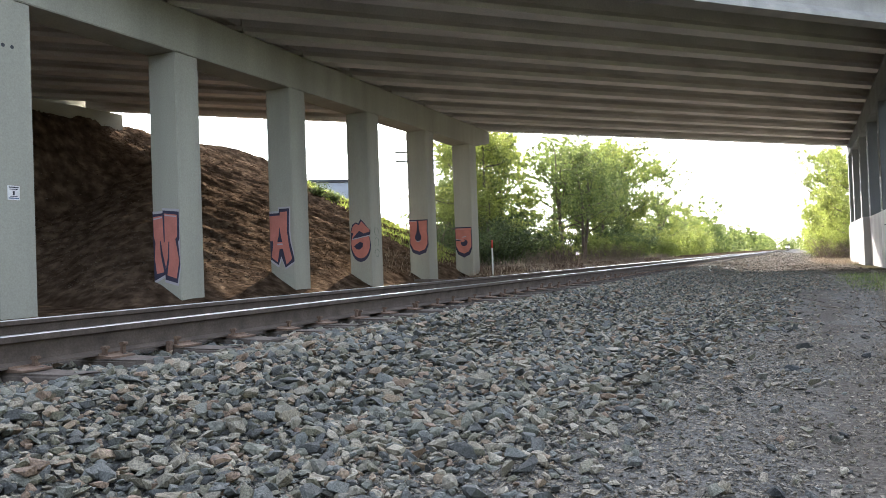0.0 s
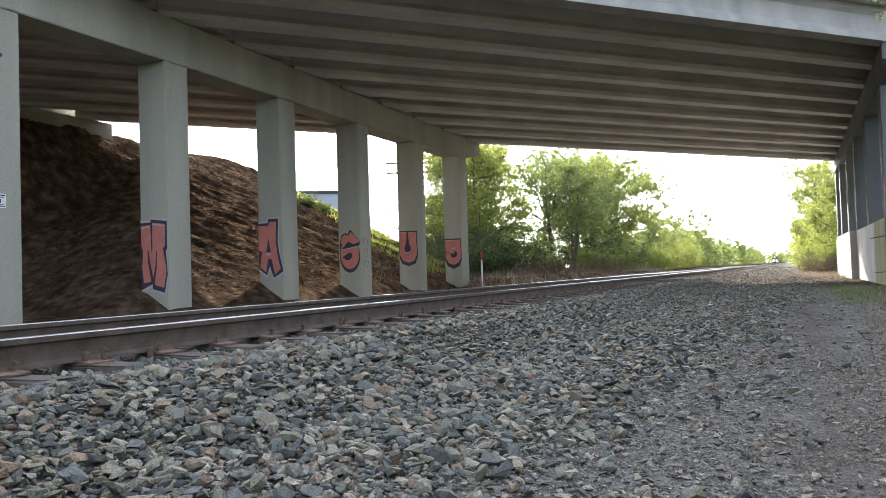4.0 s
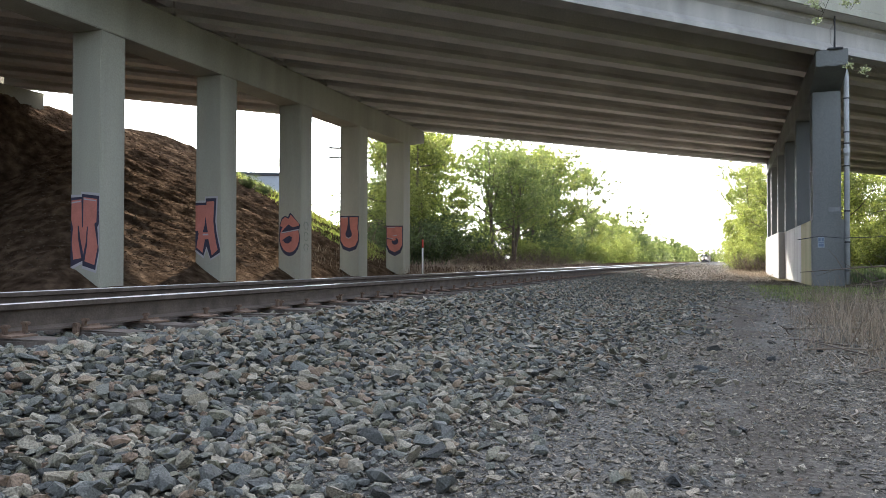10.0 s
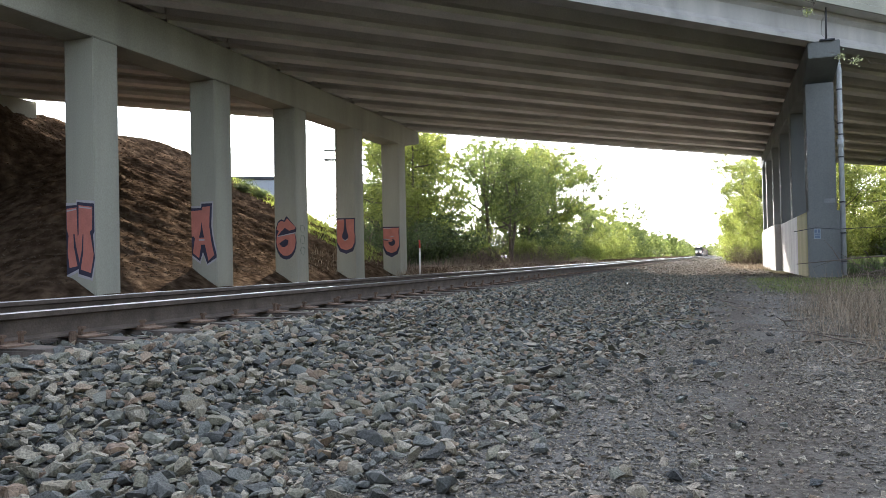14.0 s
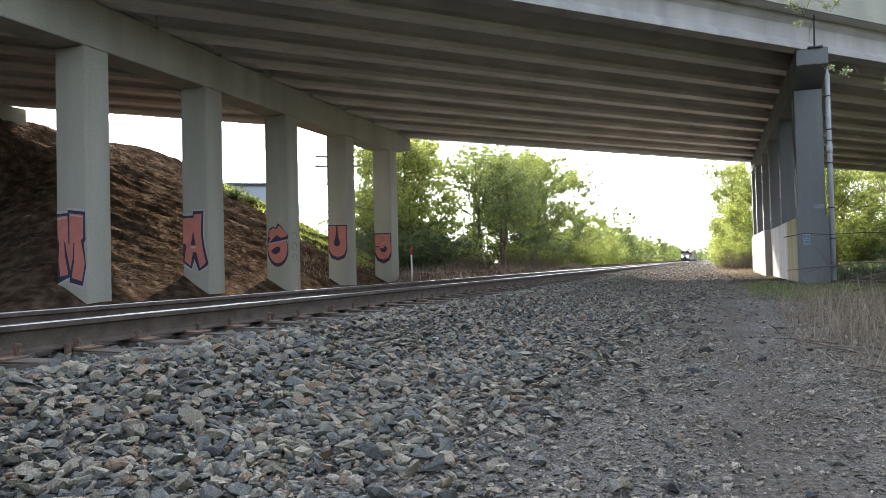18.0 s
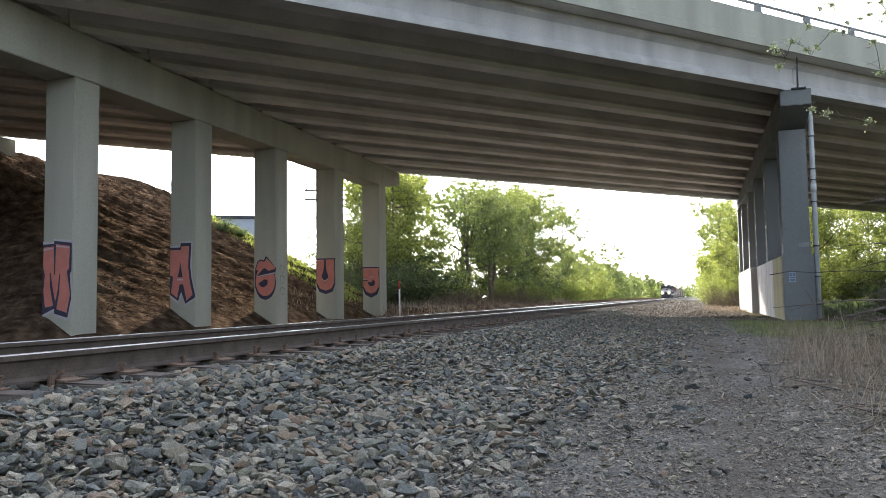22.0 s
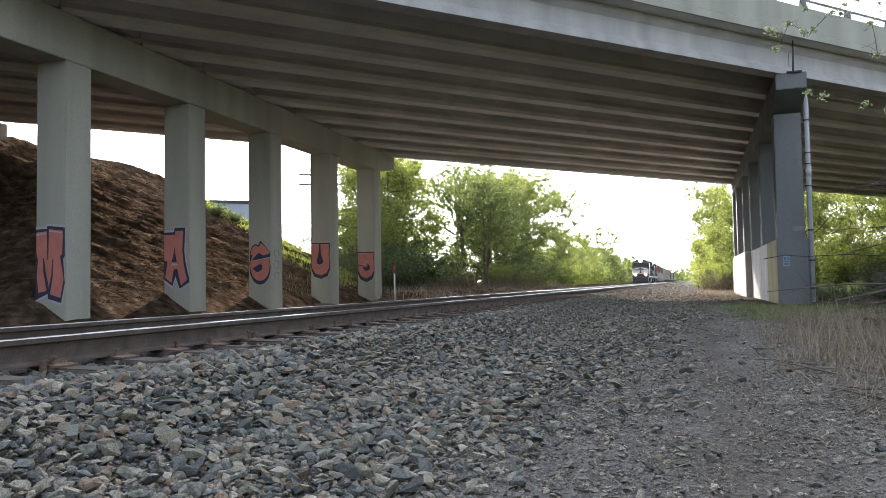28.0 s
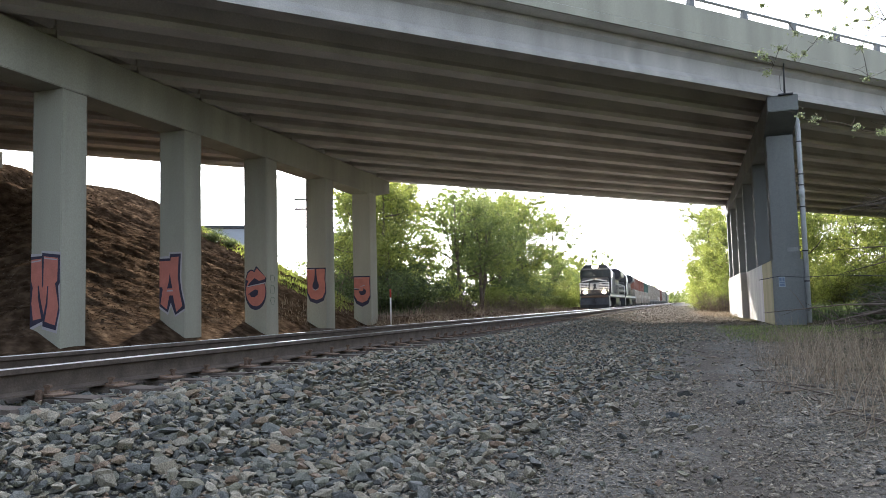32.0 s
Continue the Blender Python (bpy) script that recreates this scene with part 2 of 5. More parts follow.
def ground_mat():
    """Gravel by the track, a worn path, dirt on the bank and dry turf, merging with ragged borders."""
    m = bpy.data.materials.new("ground")
    m.use_nodes = True
    nt = m.node_tree
    n, l = nt.nodes, nt.links
    b = n["Principled BSDF"]
    b.inputs["Roughness"].default_value = 0.95
    b.inputs["Specular IOR Level"].default_value = 0.0
    geo = n.new("ShaderNodeNewGeometry")
    pos = geo.outputs["Position"]

    def noise_tex(scale, detail=5):
        t = n.new("ShaderNodeTexNoise")
        t.inputs["Scale"].default_value = scale
        t.inputs["Detail"].default_value = detail
        l.new(pos, t.inputs["Vector"])
        return t.outputs["Fac"]

    def ramp(fac, stops):
        r = n.new("ShaderNodeValToRGB")
        while len(r.color_ramp.elements) < len(stops):
            r.color_ramp.elements.new(0.5)
        for e, (p, c) in zip(r.color_ramp.elements, stops):
            e.position, e.color = p, (*c, 1)
        l.new(fac, r.inputs[0])
        return r.outputs[0]

    def mixed(fac, a, c):
        k = n.new("ShaderNodeMix")
        k.data_type = "RGBA"
        l.new(fac, k.inputs[0])
        l.new(a, k.inputs[6])
        l.new(c, k.inputs[7])
        return k.outputs[2]

    sep = n.new("ShaderNodeSeparateXYZ")
    l.new(pos, sep.inputs[0])
    wob = n.new("ShaderNodeMath")
    wob.operation = "MULTIPLY_ADD"
    wob.inputs[1].default_value = 2.4
    l.new(noise_tex(0.9), wob.inputs[0])
    l.new(sep.outputs[0], wob.inputs[2])

    def step(edge, soft):
        k = n.new("ShaderNodeMapRange")
        k.inputs["From Min"].default_value, k.inputs["From Max"].default_value = edge - soft + 1.2, edge + soft + 1.2
        l.new(wob.outputs[0], k.inputs["Value"])
        return k.outputs[0]

    vor = n.new("ShaderNodeTexVoronoi")
    vor.inputs["Scale"].default_value = 22
    l.new(pos, vor.inputs["Vector"])
    gravel = ramp(vor.outputs["Color"], [(0.2, (0.058, 0.058, 0.056)), (0.5, (0.111, 0.109, 0.103)), (0.85, (0.195, 0.186, 0.169))])
    grit = n.new("ShaderNodeTexVoronoi")
    grit.inputs["Scale"].default_value = 75
    l.new(pos, grit.inputs["Vector"])
    path = mixed(noise_tex(1.7), ramp(grit.outputs["Color"], [(0.15, (0.085, 0.082, 0.075)), (0.5, (0.182, 0.173, 0.159)), (0.85, (0.305, 0.289, 0.260))]), ramp(noise_tex(38, 9), [(0.3, (0.117, 0.105, 0.091)), (0.5, (0.195, 0.179, 0.159)), (0.72, (0.267, 0.247, 0.221))]))
    dirt = ramp(noise_tex(2.6, 8), [(0.3, (0.032, 0.0215, 0.0138)), (0.5, (0.072, 0.049, 0.032)), (0.72, (0.15, 0.106, 0.07))])
    turf = ramp(noise_tex(3.1, 8), [(0.3, (0.045, 0.05, 0.027)), (0.5, (0.09, 0.08, 0.05)), (0.7, (0.16, 0.13, 0.095))])
    c = mixed(step(-12.2, 0.4), dirt, gravel)
    c = mixed(step(-0.9, 0.9), c, path)
    worn = n.new("ShaderNodeMath")
    worn.operation = "SUBTRACT"
    l.new(step(-0.1, 0.22), worn.inputs[0])
    l.new(step(0.62, 0.22), worn.inputs[1])
    c = mixed(worn.outputs[0], c, ramp(noise_tex(30, 9), [(0.3, (0.100, 0.086, 0.072)), (0.5, (0.148, 0.130, 0.110)), (0.72, (0.201, 0.180, 0.155))]))
    c = mixed(step(1.55, 0.6), c, turf)
    l.new(c, b.inputs["Base Color"])
    bp = n.new("ShaderNodeBump")
    bp.inputs["Strength"].default_value = 0.8
    bp.inputs["Distance"].default_value = 0.035
    add = n.new("ShaderNodeMath")
    add.operation = "ADD"
    l.new(vor.outputs["Distance"], add.inputs[0])
    l.new(noise_tex(70, 9), add.inputs[1])
    mp = n.new("ShaderNodeMapping")
    mp.inputs["Rotation"].default_value = (0, 0, 0.38)
    mp.inputs["Scale"].default_value = (9, 3.2, 7)
    l.new(pos, mp.inputs[0])
    ridge = n.new("ShaderNodeTexNoise")
    ridge.inputs["Scale"].default_value = 1.0
    ridge.inputs["Detail"].default_value = 5
    l.new(mp.outputs[0], ridge.inputs["Vector"])
    tall = n.new("ShaderNodeMix")
    l.new(step(-12.2, 0.4), tall.inputs[0])
    deep = n.new("ShaderNodeMath")
    deep.operation = "MULTIPLY"
    deep.inputs[1].default_value = 5.0
    l.new(ridge.outputs["Fac"], deep.inputs[0])
    l.new(deep.outputs[0], tall.inputs[2])
    l.new(add.outputs[0], tall.inputs[3])
    l.new(tall.outputs[0], bp.inputs["Height"])
    l.new(bp.outputs[0], b.inputs["Normal"])
    return m


GROUND = ground_mat()


# ---- mesh helpers ----
def mesh_of(name, bm, material):
    me = bpy.data.meshes.new(name)
    bm.to_mesh(me)
    bm.free()
    for k in (material if isinstance(material, (list, tuple)) else [material]):
        me.materials.append(k)
    return me


def part(name, bm, material, parent, label=""):
    ob = new(name, mesh_of(name, bm, material))
    ob.parent = parent
    return tagged(ob, label) if label else ob


def thing(name, at, label, category, group="", kind=""):
    ob = new(name)
    ob.empty_display_size = 0.2
    ob.matrix_world = at if isinstance(at, Matrix) else Matrix.Translation(at)
    return tagged(ob, label, category, group, kind)


def solo(name, bm, material, label, category, at=(0, 0, 0), group="", kind=""):
    ob = new(name, mesh_of(name, bm, material))
    ob.matrix_world = at if isinstance(at, Matrix) else Matrix.Translation(at)
    return tagged(ob, label, category, group, kind)


def box(x0, x1, y0, y1, z0, z1, bevel=0.0, bm=None, slot=0):
    own = bm is None
    bm = bm or bmesh.new()
    vs = [bm.verts.new((x, y, z)) for z in (z0, z1) for y in (y0, y1) for x in (x0, x1)]
    fs = [bm.faces.new([vs[i] for i in f]) for f in ((0, 2, 3, 1), (4, 5, 7, 6), (0, 1, 5, 4), (2, 6, 7, 3), (0, 4, 6, 2), (1, 3, 7, 5))]
    for f in fs:
        f.material_index = slot
    if bevel:
        es = list({e for f in fs for e in f.edges})
        bmesh.ops.bevel(bm, geom=es, offset=bevel, segments=2, affect="EDGES")
    return bm


def prism(outline, a, b, axis="y", bm=None, bevel=0.0, slot=0):
    """A solid of a flat outline drawn out from a to b along an axis. Outline: (x, z) for y, (y, z) for x, (x, y) for z."""
    bm = bm or bmesh.new()

    def at(p, k):
        return {"y": (p[0], k, p[1]), "x": (k, p[0], p[1]), "z": (p[0], p[1], k)}[axis]
    va = [bm.verts.new(at(p, a)) for p in outline]
    vb = [bm.verts.new(at(p, b)) for p in outline]
    fs = [bm.faces.new(va), bm.faces.new(vb[::-1])]
    n = len(outline)
    fs += [bm.faces.new((va[i], vb[i], vb[(i + 1) % n], va[(i + 1) % n])) for i in range(n)]
    for f in fs:
        f.material_index = slot
    bmesh.ops.recalc_face_normals(bm, faces=fs)
    if bevel:
        bmesh.ops.bevel(bm, geom=list({e for f in fs for e in f.edges}), offset=bevel, segments=2, affect="EDGES")
    return bm


def loft(outline, p, q, bm=None):
    """An outline (sideways, up) swept from point p to point q."""
    bm = bm or bmesh.new()
    p, q = Vector(p), Vector(q)
    side = Vector((q.y - p.y, p.x - q.x, 0)).normalized()
    va = [bm.verts.new(p + side * a + Vector((0, 0, b))) for a, b in outline]
    vb = [bm.verts.new(q + side * a + Vector((0, 0, b))) for a, b in outline]
    fs = [bm.faces.new(va), bm.faces.new(vb[::-1])]
    n = len(outline)
    fs += [bm.faces.new((va[i], vb[i], vb[(i + 1) % n], va[(i + 1) % n])) for i in range(n)]
    bmesh.ops.recalc_face_normals(bm, faces=fs)
    return bm


def tube(points, radii, sides=8, bm=None, slot=0):
    """A tapered tube along points."""
    bm = bm or bmesh.new()
    pts = [Vector(p) for p in points]
    rings = []
    for i, p in enumerate(pts):
        way = (pts[min(i + 1, len(pts) - 1)] - pts[max(i - 1, 0)]).normalized()
        a = way.orthogonal().normalized() if i == 0 else (rings_a - way * rings_a.dot(way)).normalized()
        rings_a = a
        c = way.cross(a)
        r = radii[i] if isinstance(radii, (list, tuple)) else radii
        rings.append([bm.verts.new(p + (a * math.cos(k * math.tau / sides) + c * math.sin(k * math.tau / sides)) * r) for k in range(sides)])
    for u, v in zip(rings, rings[1:]):
        for k in range(sides):
            f = bm.faces.new((u[k], u[(k + 1) % sides], v[(k + 1) % sides], v[k]))
            f.smooth = True
            f.material_index = slot
    bm.faces.new(rings[0][::-1]).material_index = slot
    bm.faces.new(rings[-1]).material_index = slot
    return bm


def raw(name, verts, faces, material, smooth=False):
    """A mesh from arrays of triangles or quads."""
    me = bpy.data.meshes.new(name)
    verts, faces = np.asarray(verts, np.float32), np.asarray(faces, np.int32)
    k = faces.shape[1]
    me.vertices.add(len(verts))
    me.vertices.foreach_set("co", verts.ravel())
    me.loops.add(faces.size)
    me.loops.foreach_set("vertex_index", faces.ravel())
    me.polygons.add(len(faces))
    me.polygons.foreach_set("loop_start", np.arange(0, faces.size, k, dtype=np.int32))
    me.polygons.foreach_set("use_smooth", np.zeros(len(faces), bool))
    me.materials.append(material)
    me.update(calc_edges=True)
    me.validate()
    return me


rng = np.random.default_rng(7)


# ---- ground ----
def smooth_step(a, b, v):
    k = np.clip((v - a) / (b - a), 0, 1)
    return k * k * (3 - 2 * k)


def height(x, y):
    """The ground's height: the track bed, its shoulder, the path, and the bank under the bridge's end."""
    x, y = np.asarray(x, float), np.asarray(y, float)
    z = np.interp(x, [-400, -60, -20, -13.2, -11.6, -10.6, -7.5, -6.6, -4.4, -4.0, -3.7, -3.45, -3.25, -3.0, -2.55, -2.2, -1.5, 0.0, 2.0, 4.5, 30, 400], [2, 1.0, -0.15, -0.34, -0.4, -0.3, -0.27, -0.075, -0.055, -0.075, -0.082, -0.062, -0.045, -0.07, -0.2, -0.29, -0.33, -0.36, -0.4, -0.42, -0.2, 3])
    front = (-15.1 - x) / 1.636
    flank = 6.66 - 0.95 * (y - 32.0 + 0.04 * (x + 20))
    top = 6.6 + 0 * x
    # towards the bridge's near side the slope is bent back, added so it shades itself
    shoulder = 15.8 + 1.95 * np.clip(front, 0, 6.6)
    front = front - 3.2 * smooth_step(0.0, 8.5, shoulder - y) * np.clip((6.4 - front) / 1.0, 0, 1)
    rise = 0.24 * smooth_step(27.0, 22.0, y)                # a little higher before the abutment
    bank = np.minimum(np.minimum(front + rise, flank), top + rise)
    z = z + 0.5 * smooth_step(33.5, 38, y) * smooth_step(-11.8, -13.2, x) * smooth_step(-30, -18, x)
    lumps = 0 * x
    rid = random.Random(31)
    for k in (1.6, 2.6, 3.7, 5.0, 6.1, 7.3, 8.7, 10.4, 12.5):     # broken ledges along the slope's contours, of every width
        warp = 0.5 * np.sin(0.45 * y + rid.uniform(0, 6)) + 0.16 * np.sin(1.5 * y + 0.9 * x + rid.uniform(0, 6)) + rid.uniform(-0.75, -0.2) * y
        strong = 0.55 + 0.45 * np.sin((0.5 + 0.16 * k) * y + 0.8 * k * x + rid.uniform(0, 6))
        lumps = lumps + 0.3 / k ** 0.85 * strong * (0.6 - np.abs(np.sin(k * (x + warp) + rid.uniform(0, 6))))
    bank = bank + lumps * np.clip(bank, 0, 1)
    return np.maximum(z, bank)


def spread(marks):
    out = []
    for a, b, stepsize in marks:
        out += list(np.arange(a, b, stepsize))
    return np.array(out + [marks[-1][1]])


gx = spread([(-400, -60, 34), (-60, -32, 2.0), (-32, -27, 0.5), (-27, -15, 0.09), (-15, -11, 0.3), (-11, 6, 0.25), (6, 30, 2.0), (30, 400, 37)])
gy = spread([(-60, -4, 8.0), (-4, 8, 0.3), (8, 39, 0.16), (39, 46, 0.4), (46, 120, 2.0), (120, 1500, 60)])
GX, GY = np.meshgrid(gx, gy)
GZ = height(GX, GY)
near = (np.abs(GX + 3) < 9) & (GY < 60)
GZ = GZ + np.where(near & (GX > -3.4), 0.004 * np.sin(GX * 5.1 + GY * 1.7) * np.sin(GY * 4.3), 0)
idx = np.arange(len(gx) * len(gy)).reshape(len(gy), len(gx))
quads = np.stack([idx[:-1, :-1], idx[:-1, 1:], idx[1:, 1:], idx[1:, :-1]], -1).reshape(-1, 4)
ground = new("ground", raw("ground", np.stack([GX, GY, GZ], -1).reshape(-1, 3), quads, GROUND))
ground.data.polygons.foreach_set("use_smooth", [True] * len(ground.data.polygons))
tagged(ground, "gravel, worn path, dirt bank and dry turf", "ground", kind="structure")


# ---- loose stone ----
def rock_shapes(count, flat=0.6, points=9):
    shapes = []
    for _ in range(count):
        bm = bmesh.new()
        p = rng.normal(size=(points, 3))
        p /= np.linalg.norm(p, axis=1)[:, None]
        p *= rng.uniform(0.75, 1.15, (points, 1))
        p[:, 2] *= flat
        p[:, 0] *= 1.4
        for v in p:
            bm.verts.new(v * 0.5)
        bmesh.ops.convex_hull(bm, input=bm.verts)
        for v in [v for v in bm.verts if not v.link_faces]:
            bm.verts.remove(v)
        bm.verts.index_update()
        vs = np.array([v.co[:] for v in bm.verts])
        fs = np.array([[v.index for v in f.verts] for f in bm.faces if len(f.verts) == 3])
        bm.free()
        shapes.append((vs, fs))
    return shapes


def turns(count, tilt):
    """Random rotation matrices: any heading, a limited tilt."""
    h = rng.uniform(0, math.tau, count)
    a, b = rng.normal(0, tilt, count), rng.normal(0, tilt, count)
    m = np.zeros((count, 3, 3))
    ch, sh, ca, sa, cb, sb = np.cos(h), np.sin(h), np.cos(a), np.sin(a), np.cos(b), np.sin(b)
    rz = np.zeros((count, 3, 3)); rz[:, 0, 0] = ch; rz[:, 0, 1] = -sh; rz[:, 1, 0] = sh; rz[:, 1, 1] = ch; rz[:, 2, 2] = 1
    rx = np.zeros((count, 3, 3)); rx[:, 0, 0] = 1; rx[:, 1, 1] = ca; rx[:, 1, 2] = -sa; rx[:, 2, 1] = sa; rx[:, 2, 2] = ca
    ry = np.zeros((count, 3, 3)); ry[:, 1, 1] = 1; ry[:, 0, 0] = cb; ry[:, 0, 2] = sb; ry[:, 2, 0] = -sb; ry[:, 2, 2] = cb
    return rz @ rx @ ry


def scatter(name, shapes, x, y, size, tilt, sink, material, label, category):
    count = len(x)
    z = height(x, y)
    rot = turns(count, tilt)
    which = rng.integers(0, len(shapes), count)
    vs_all, fs_all, base = [], [], 0
    for k, (vs, fs) in enumerate(shapes):
        pick = np.where(which == k)[0]
        if not len(pick):
            continue
        v = np.einsum("nij,vj->nvi", rot[pick], vs) * size[pick][:, None, None]
        v += np.stack([x[pick], y[pick], z[pick] + size[pick] * sink], -1)[:, None, :]
        f = fs[None] + (np.arange(len(pick)) * len(vs))[:, None, None] + base
        vs_all.append(v.reshape(-1, 3))
        fs_all.append(f.reshape(-1, 3))
        base += len(pick) * len(vs)
    ob = new(name, raw(name, np.concatenate(vs_all), np.concatenate(fs_all), material))
    return tagged(ob, label, category, kind="stuff")


def field(x0, x1, y0, y1, density):
    count = int((x1 - x0) * (y1 - y0) * density)
    return rng.uniform(x0, x1, count), rng.uniform(y0, y1, count)


def block_shapes(count, points=13):
    """Blunt broken blocks: hulls of points near the faces and edges of a squat box."""
    shapes = []
    for _ in range(count):
        bm = bmesh.new()
        p = rng.normal(size=(points, 3))
        p /= (np.abs(p) ** 3.2).sum(1)[:, None] ** (1 / 3.2)
        p *= rng.uniform(0.88, 1.08, (points, 1)) * np.array([rng.uniform(1.05, 1.5), rng.uniform(0.8, 1.0), rng.uniform(0.42, 0.74)])
        p[:, 0] += p[:, 2] * rng.uniform(-0.3, 0.3)
        for v in p:
            bm.verts.new(v * 0.46)
        bmesh.ops.convex_hull(bm, input=bm.verts)
        for v in [v for v in bm.verts if not v.link_faces]:
            bm.verts.remove(v)
        bm.verts.index_update()
        shapes.append((np.array([v.co[:] for v in bm.verts]), np.array([[v.index for v in f.verts] for f in bm.faces])))
        bm.free()
    return shapes


def laid(x0, x1, y0, y1, cell):
    """Places for stones that lie side by side: one to a cell, shifted at random."""
    nx, ny = int((x1 - x0) / cell), int((y1 - y0) / cell)
    u, v = np.meshgrid(np.arange(nx), np.arange(ny))
    u = u + 0.5 * (v % 2)
    return (x0 + (u + rng.uniform(-0.42, 0.42, u.shape)) * cell).ravel(), (y0 + (v + rng.uniform(-0.42, 0.42, v.shape)) * cell).ravel()


BLOCKS = block_shapes(26)
BLOCKS_SMALL = block_shapes(14, 9)
CHIPS = rock_shapes(14, 0.55, 7)
FLATS = rock_shapes(18, 0.26, 7)
GRIT = rock_shapes(10, 0.5, 6)


def off_trail(x, y, share):
    """Fewer stones on the worn trail along the path."""
    on = np.exp(-((x - 0.3 - 0.12 * np.sin(y * 0.9)) / 0.33) ** 2)
    keep = rng.random(len(x)) > on * (1 - share)
    return x[keep], y[keep]


def ground_at(x, y):
    return float(height(x, y))


def piece(name, mesh, parent, m):
    ob = new(name, mesh)
    ob.parent = parent
    ob.matrix_basis = m
    return ob


def thinned(x, y, edge, fade, least=0.03):
    keep = rng.random(len(x)) < np.clip(1.1 - (x - edge) * fade, least, 1)
    return x[keep], y[keep]


tie_gap = random.Random(5)
TIE_Y = [1.85]
while TIE_Y[-1] < 62:
    TIE_Y.append(TIE_Y[-1] + 0.61 + tie_gap.uniform(-0.02, 0.02))


def off_ties(x, y, share=0.1):
    """Stones lie between the ties; few lie on them."""
    far_off = np.abs(y[:, None] - np.array(TIE_Y)[None]).min(1)
    keep = (x > -3.64) | (far_off > 0.12) | (rng.random(len(x)) < share)
    return x[keep], y[keep]


BED = "angular grey and tan ballast stones beside the rail"
rx, ry = off_ties(*thinned(*laid(-4.0, 0.4, 1.7, 9.0, 0.031), -2.0, 0.75))
scatter("ballast_stones", CHIPS, rx, ry, np.clip(rng.lognormal(math.log(0.03), 0.25, len(rx)), 0.016, 0.05), 0.5, -0.1, BALLAST, BED, "ballast")
rx, ry = off_ties(*thinned(*laid(-4.0, 0.4, 1.7, 6.0, 0.037), -2.0, 0.75))
apart = (ry > 2.5) & (ry < 2.85) & (rx > -2.5) & (rx < -1.0)
ax, ay = rx[apart], ry[apart]
rx, ry = rx[~apart], ry[~apart]
scatter("ballast_stones", BLOCKS, rx, ry, np.clip(rng.lognormal(math.log(0.042), 0.4, len(rx)), 0.018, 0.1), 0.32, 0.4, BALLAST, BED, "ballast")
rx, ry = off_ties(*thinned(*laid(-4.0, 0.4, 6.0, 10.0, 0.041), -1.9, 0.7))
scatter("ballast_stones", BLOCKS_SMALL, rx, ry, np.clip(rng.lognormal(math.log(0.042), 0.38, len(rx)), 0.02, 0.1), 0.33, 0.4, BALLAST, BED, "ballast")
rx, ry = off_ties(*thinned(*laid(-4.0, 0.2, 9.0, 18.0, 0.05), -1.7, 0.6, 0.06))
scatter("ballast_stones", CHIPS, rx, ry, np.clip(rng.lognormal(math.log(0.056), 0.3, len(rx)), 0.025, 0.11), 0.42, 0.3, BALLAST, "angular grey ballast stones along the track shoulder", "ballast")
rx, ry = field(-3.96, 0.6, 18, 33, 210)
scatter("ballast_stones", CHIPS, rx, ry, np.clip(rng.lognormal(math.log(0.06), 0.3, len(rx)), 0.025, 0.11), 0.45, 0.2, BALLAST, "grey ballast stones under the bridge", "ballast")
# past the shadow's edge: flatter stones and the sunlit tan copy of the gravel
rx, ry = field(-3.9, 2.4, 33, 90, 55)
scatter("ballast_stones", FLATS, rx, ry, rng.uniform(0.05, 0.15, len(rx)), 0.2, 0.1, SUNLIT_STONE, "loose gravel past the bridge, coloured as sunlit", "ballast")
rx, ry = field(-3.9, 2.2, 90, 170, 12)
scatter("ballast_stones", FLATS, rx, ry, rng.uniform(0.12, 0.3, len(rx)), 0.2, 0.1, SUNLIT_STONE, "loose gravel far along the track", "ballast")
rx, ry = off_ties(*laid(-4.85, -3.7, 1.7, 14.0, 0.047), 0.03)
scatter("ballast_stones", CHIPS, rx, ry, np.clip(rng.lognormal(math.log(0.048), 0.3, len(rx)), 0.02, 0.085), 0.4, 0.12, BALLAST, "grey ballast stones between the tie ends", "ballast")
rx, ry = off_ties(*field(-10.6, -3.72, 1.0, 34, 50))
keep = (np.abs(rx + 4.2) > 0.12) & (np.abs(rx + 5.71) > 0.12)
rx, ry = rx[keep], ry[keep]
scatter("ballast_stones", CHIPS, rx, ry, rng.uniform(0.03, 0.07, len(rx)), 0.5, 0.05, BALLAST, "grey ballast stones between the ties", "ballast")
rx, ry = thinned(*laid(-3.9, 1.6, -6.0, 1.7, 0.05), -2.0, 0.6)
scatter("ballast_stones", CHIPS, rx, ry, np.clip(rng.lognormal(math.log(0.046), 0.3, len(rx)), 0.02, 0.1), 0.4, 0.2, BALLAST, BED, "ballast")
rx, ry = field(-10.6, -3.9, -6, 1.0, 60)
scatter("ballast_stones", CHIPS, rx, ry, rng.uniform(0.03, 0.07, len(rx)), 0.5, 0.05, BALLAST, "grey ballast stones between the ties", "ballast")
rx, ry = off_trail(*field(-2.0, 2.3, 1.9, 8, 2300), 0.45)
scatter("fine_gravel", GRIT, rx, ry, np.clip(rng.lognormal(math.log(0.015), 0.4, len(rx)), 0.006, 0.035), 0.4, 0.15, SHALE, "fine crushed gravel on the worn path", "gravel")
rx, ry = off_trail(*field(-2.3, 3.0, 1.7, 10, 900), 0.12)
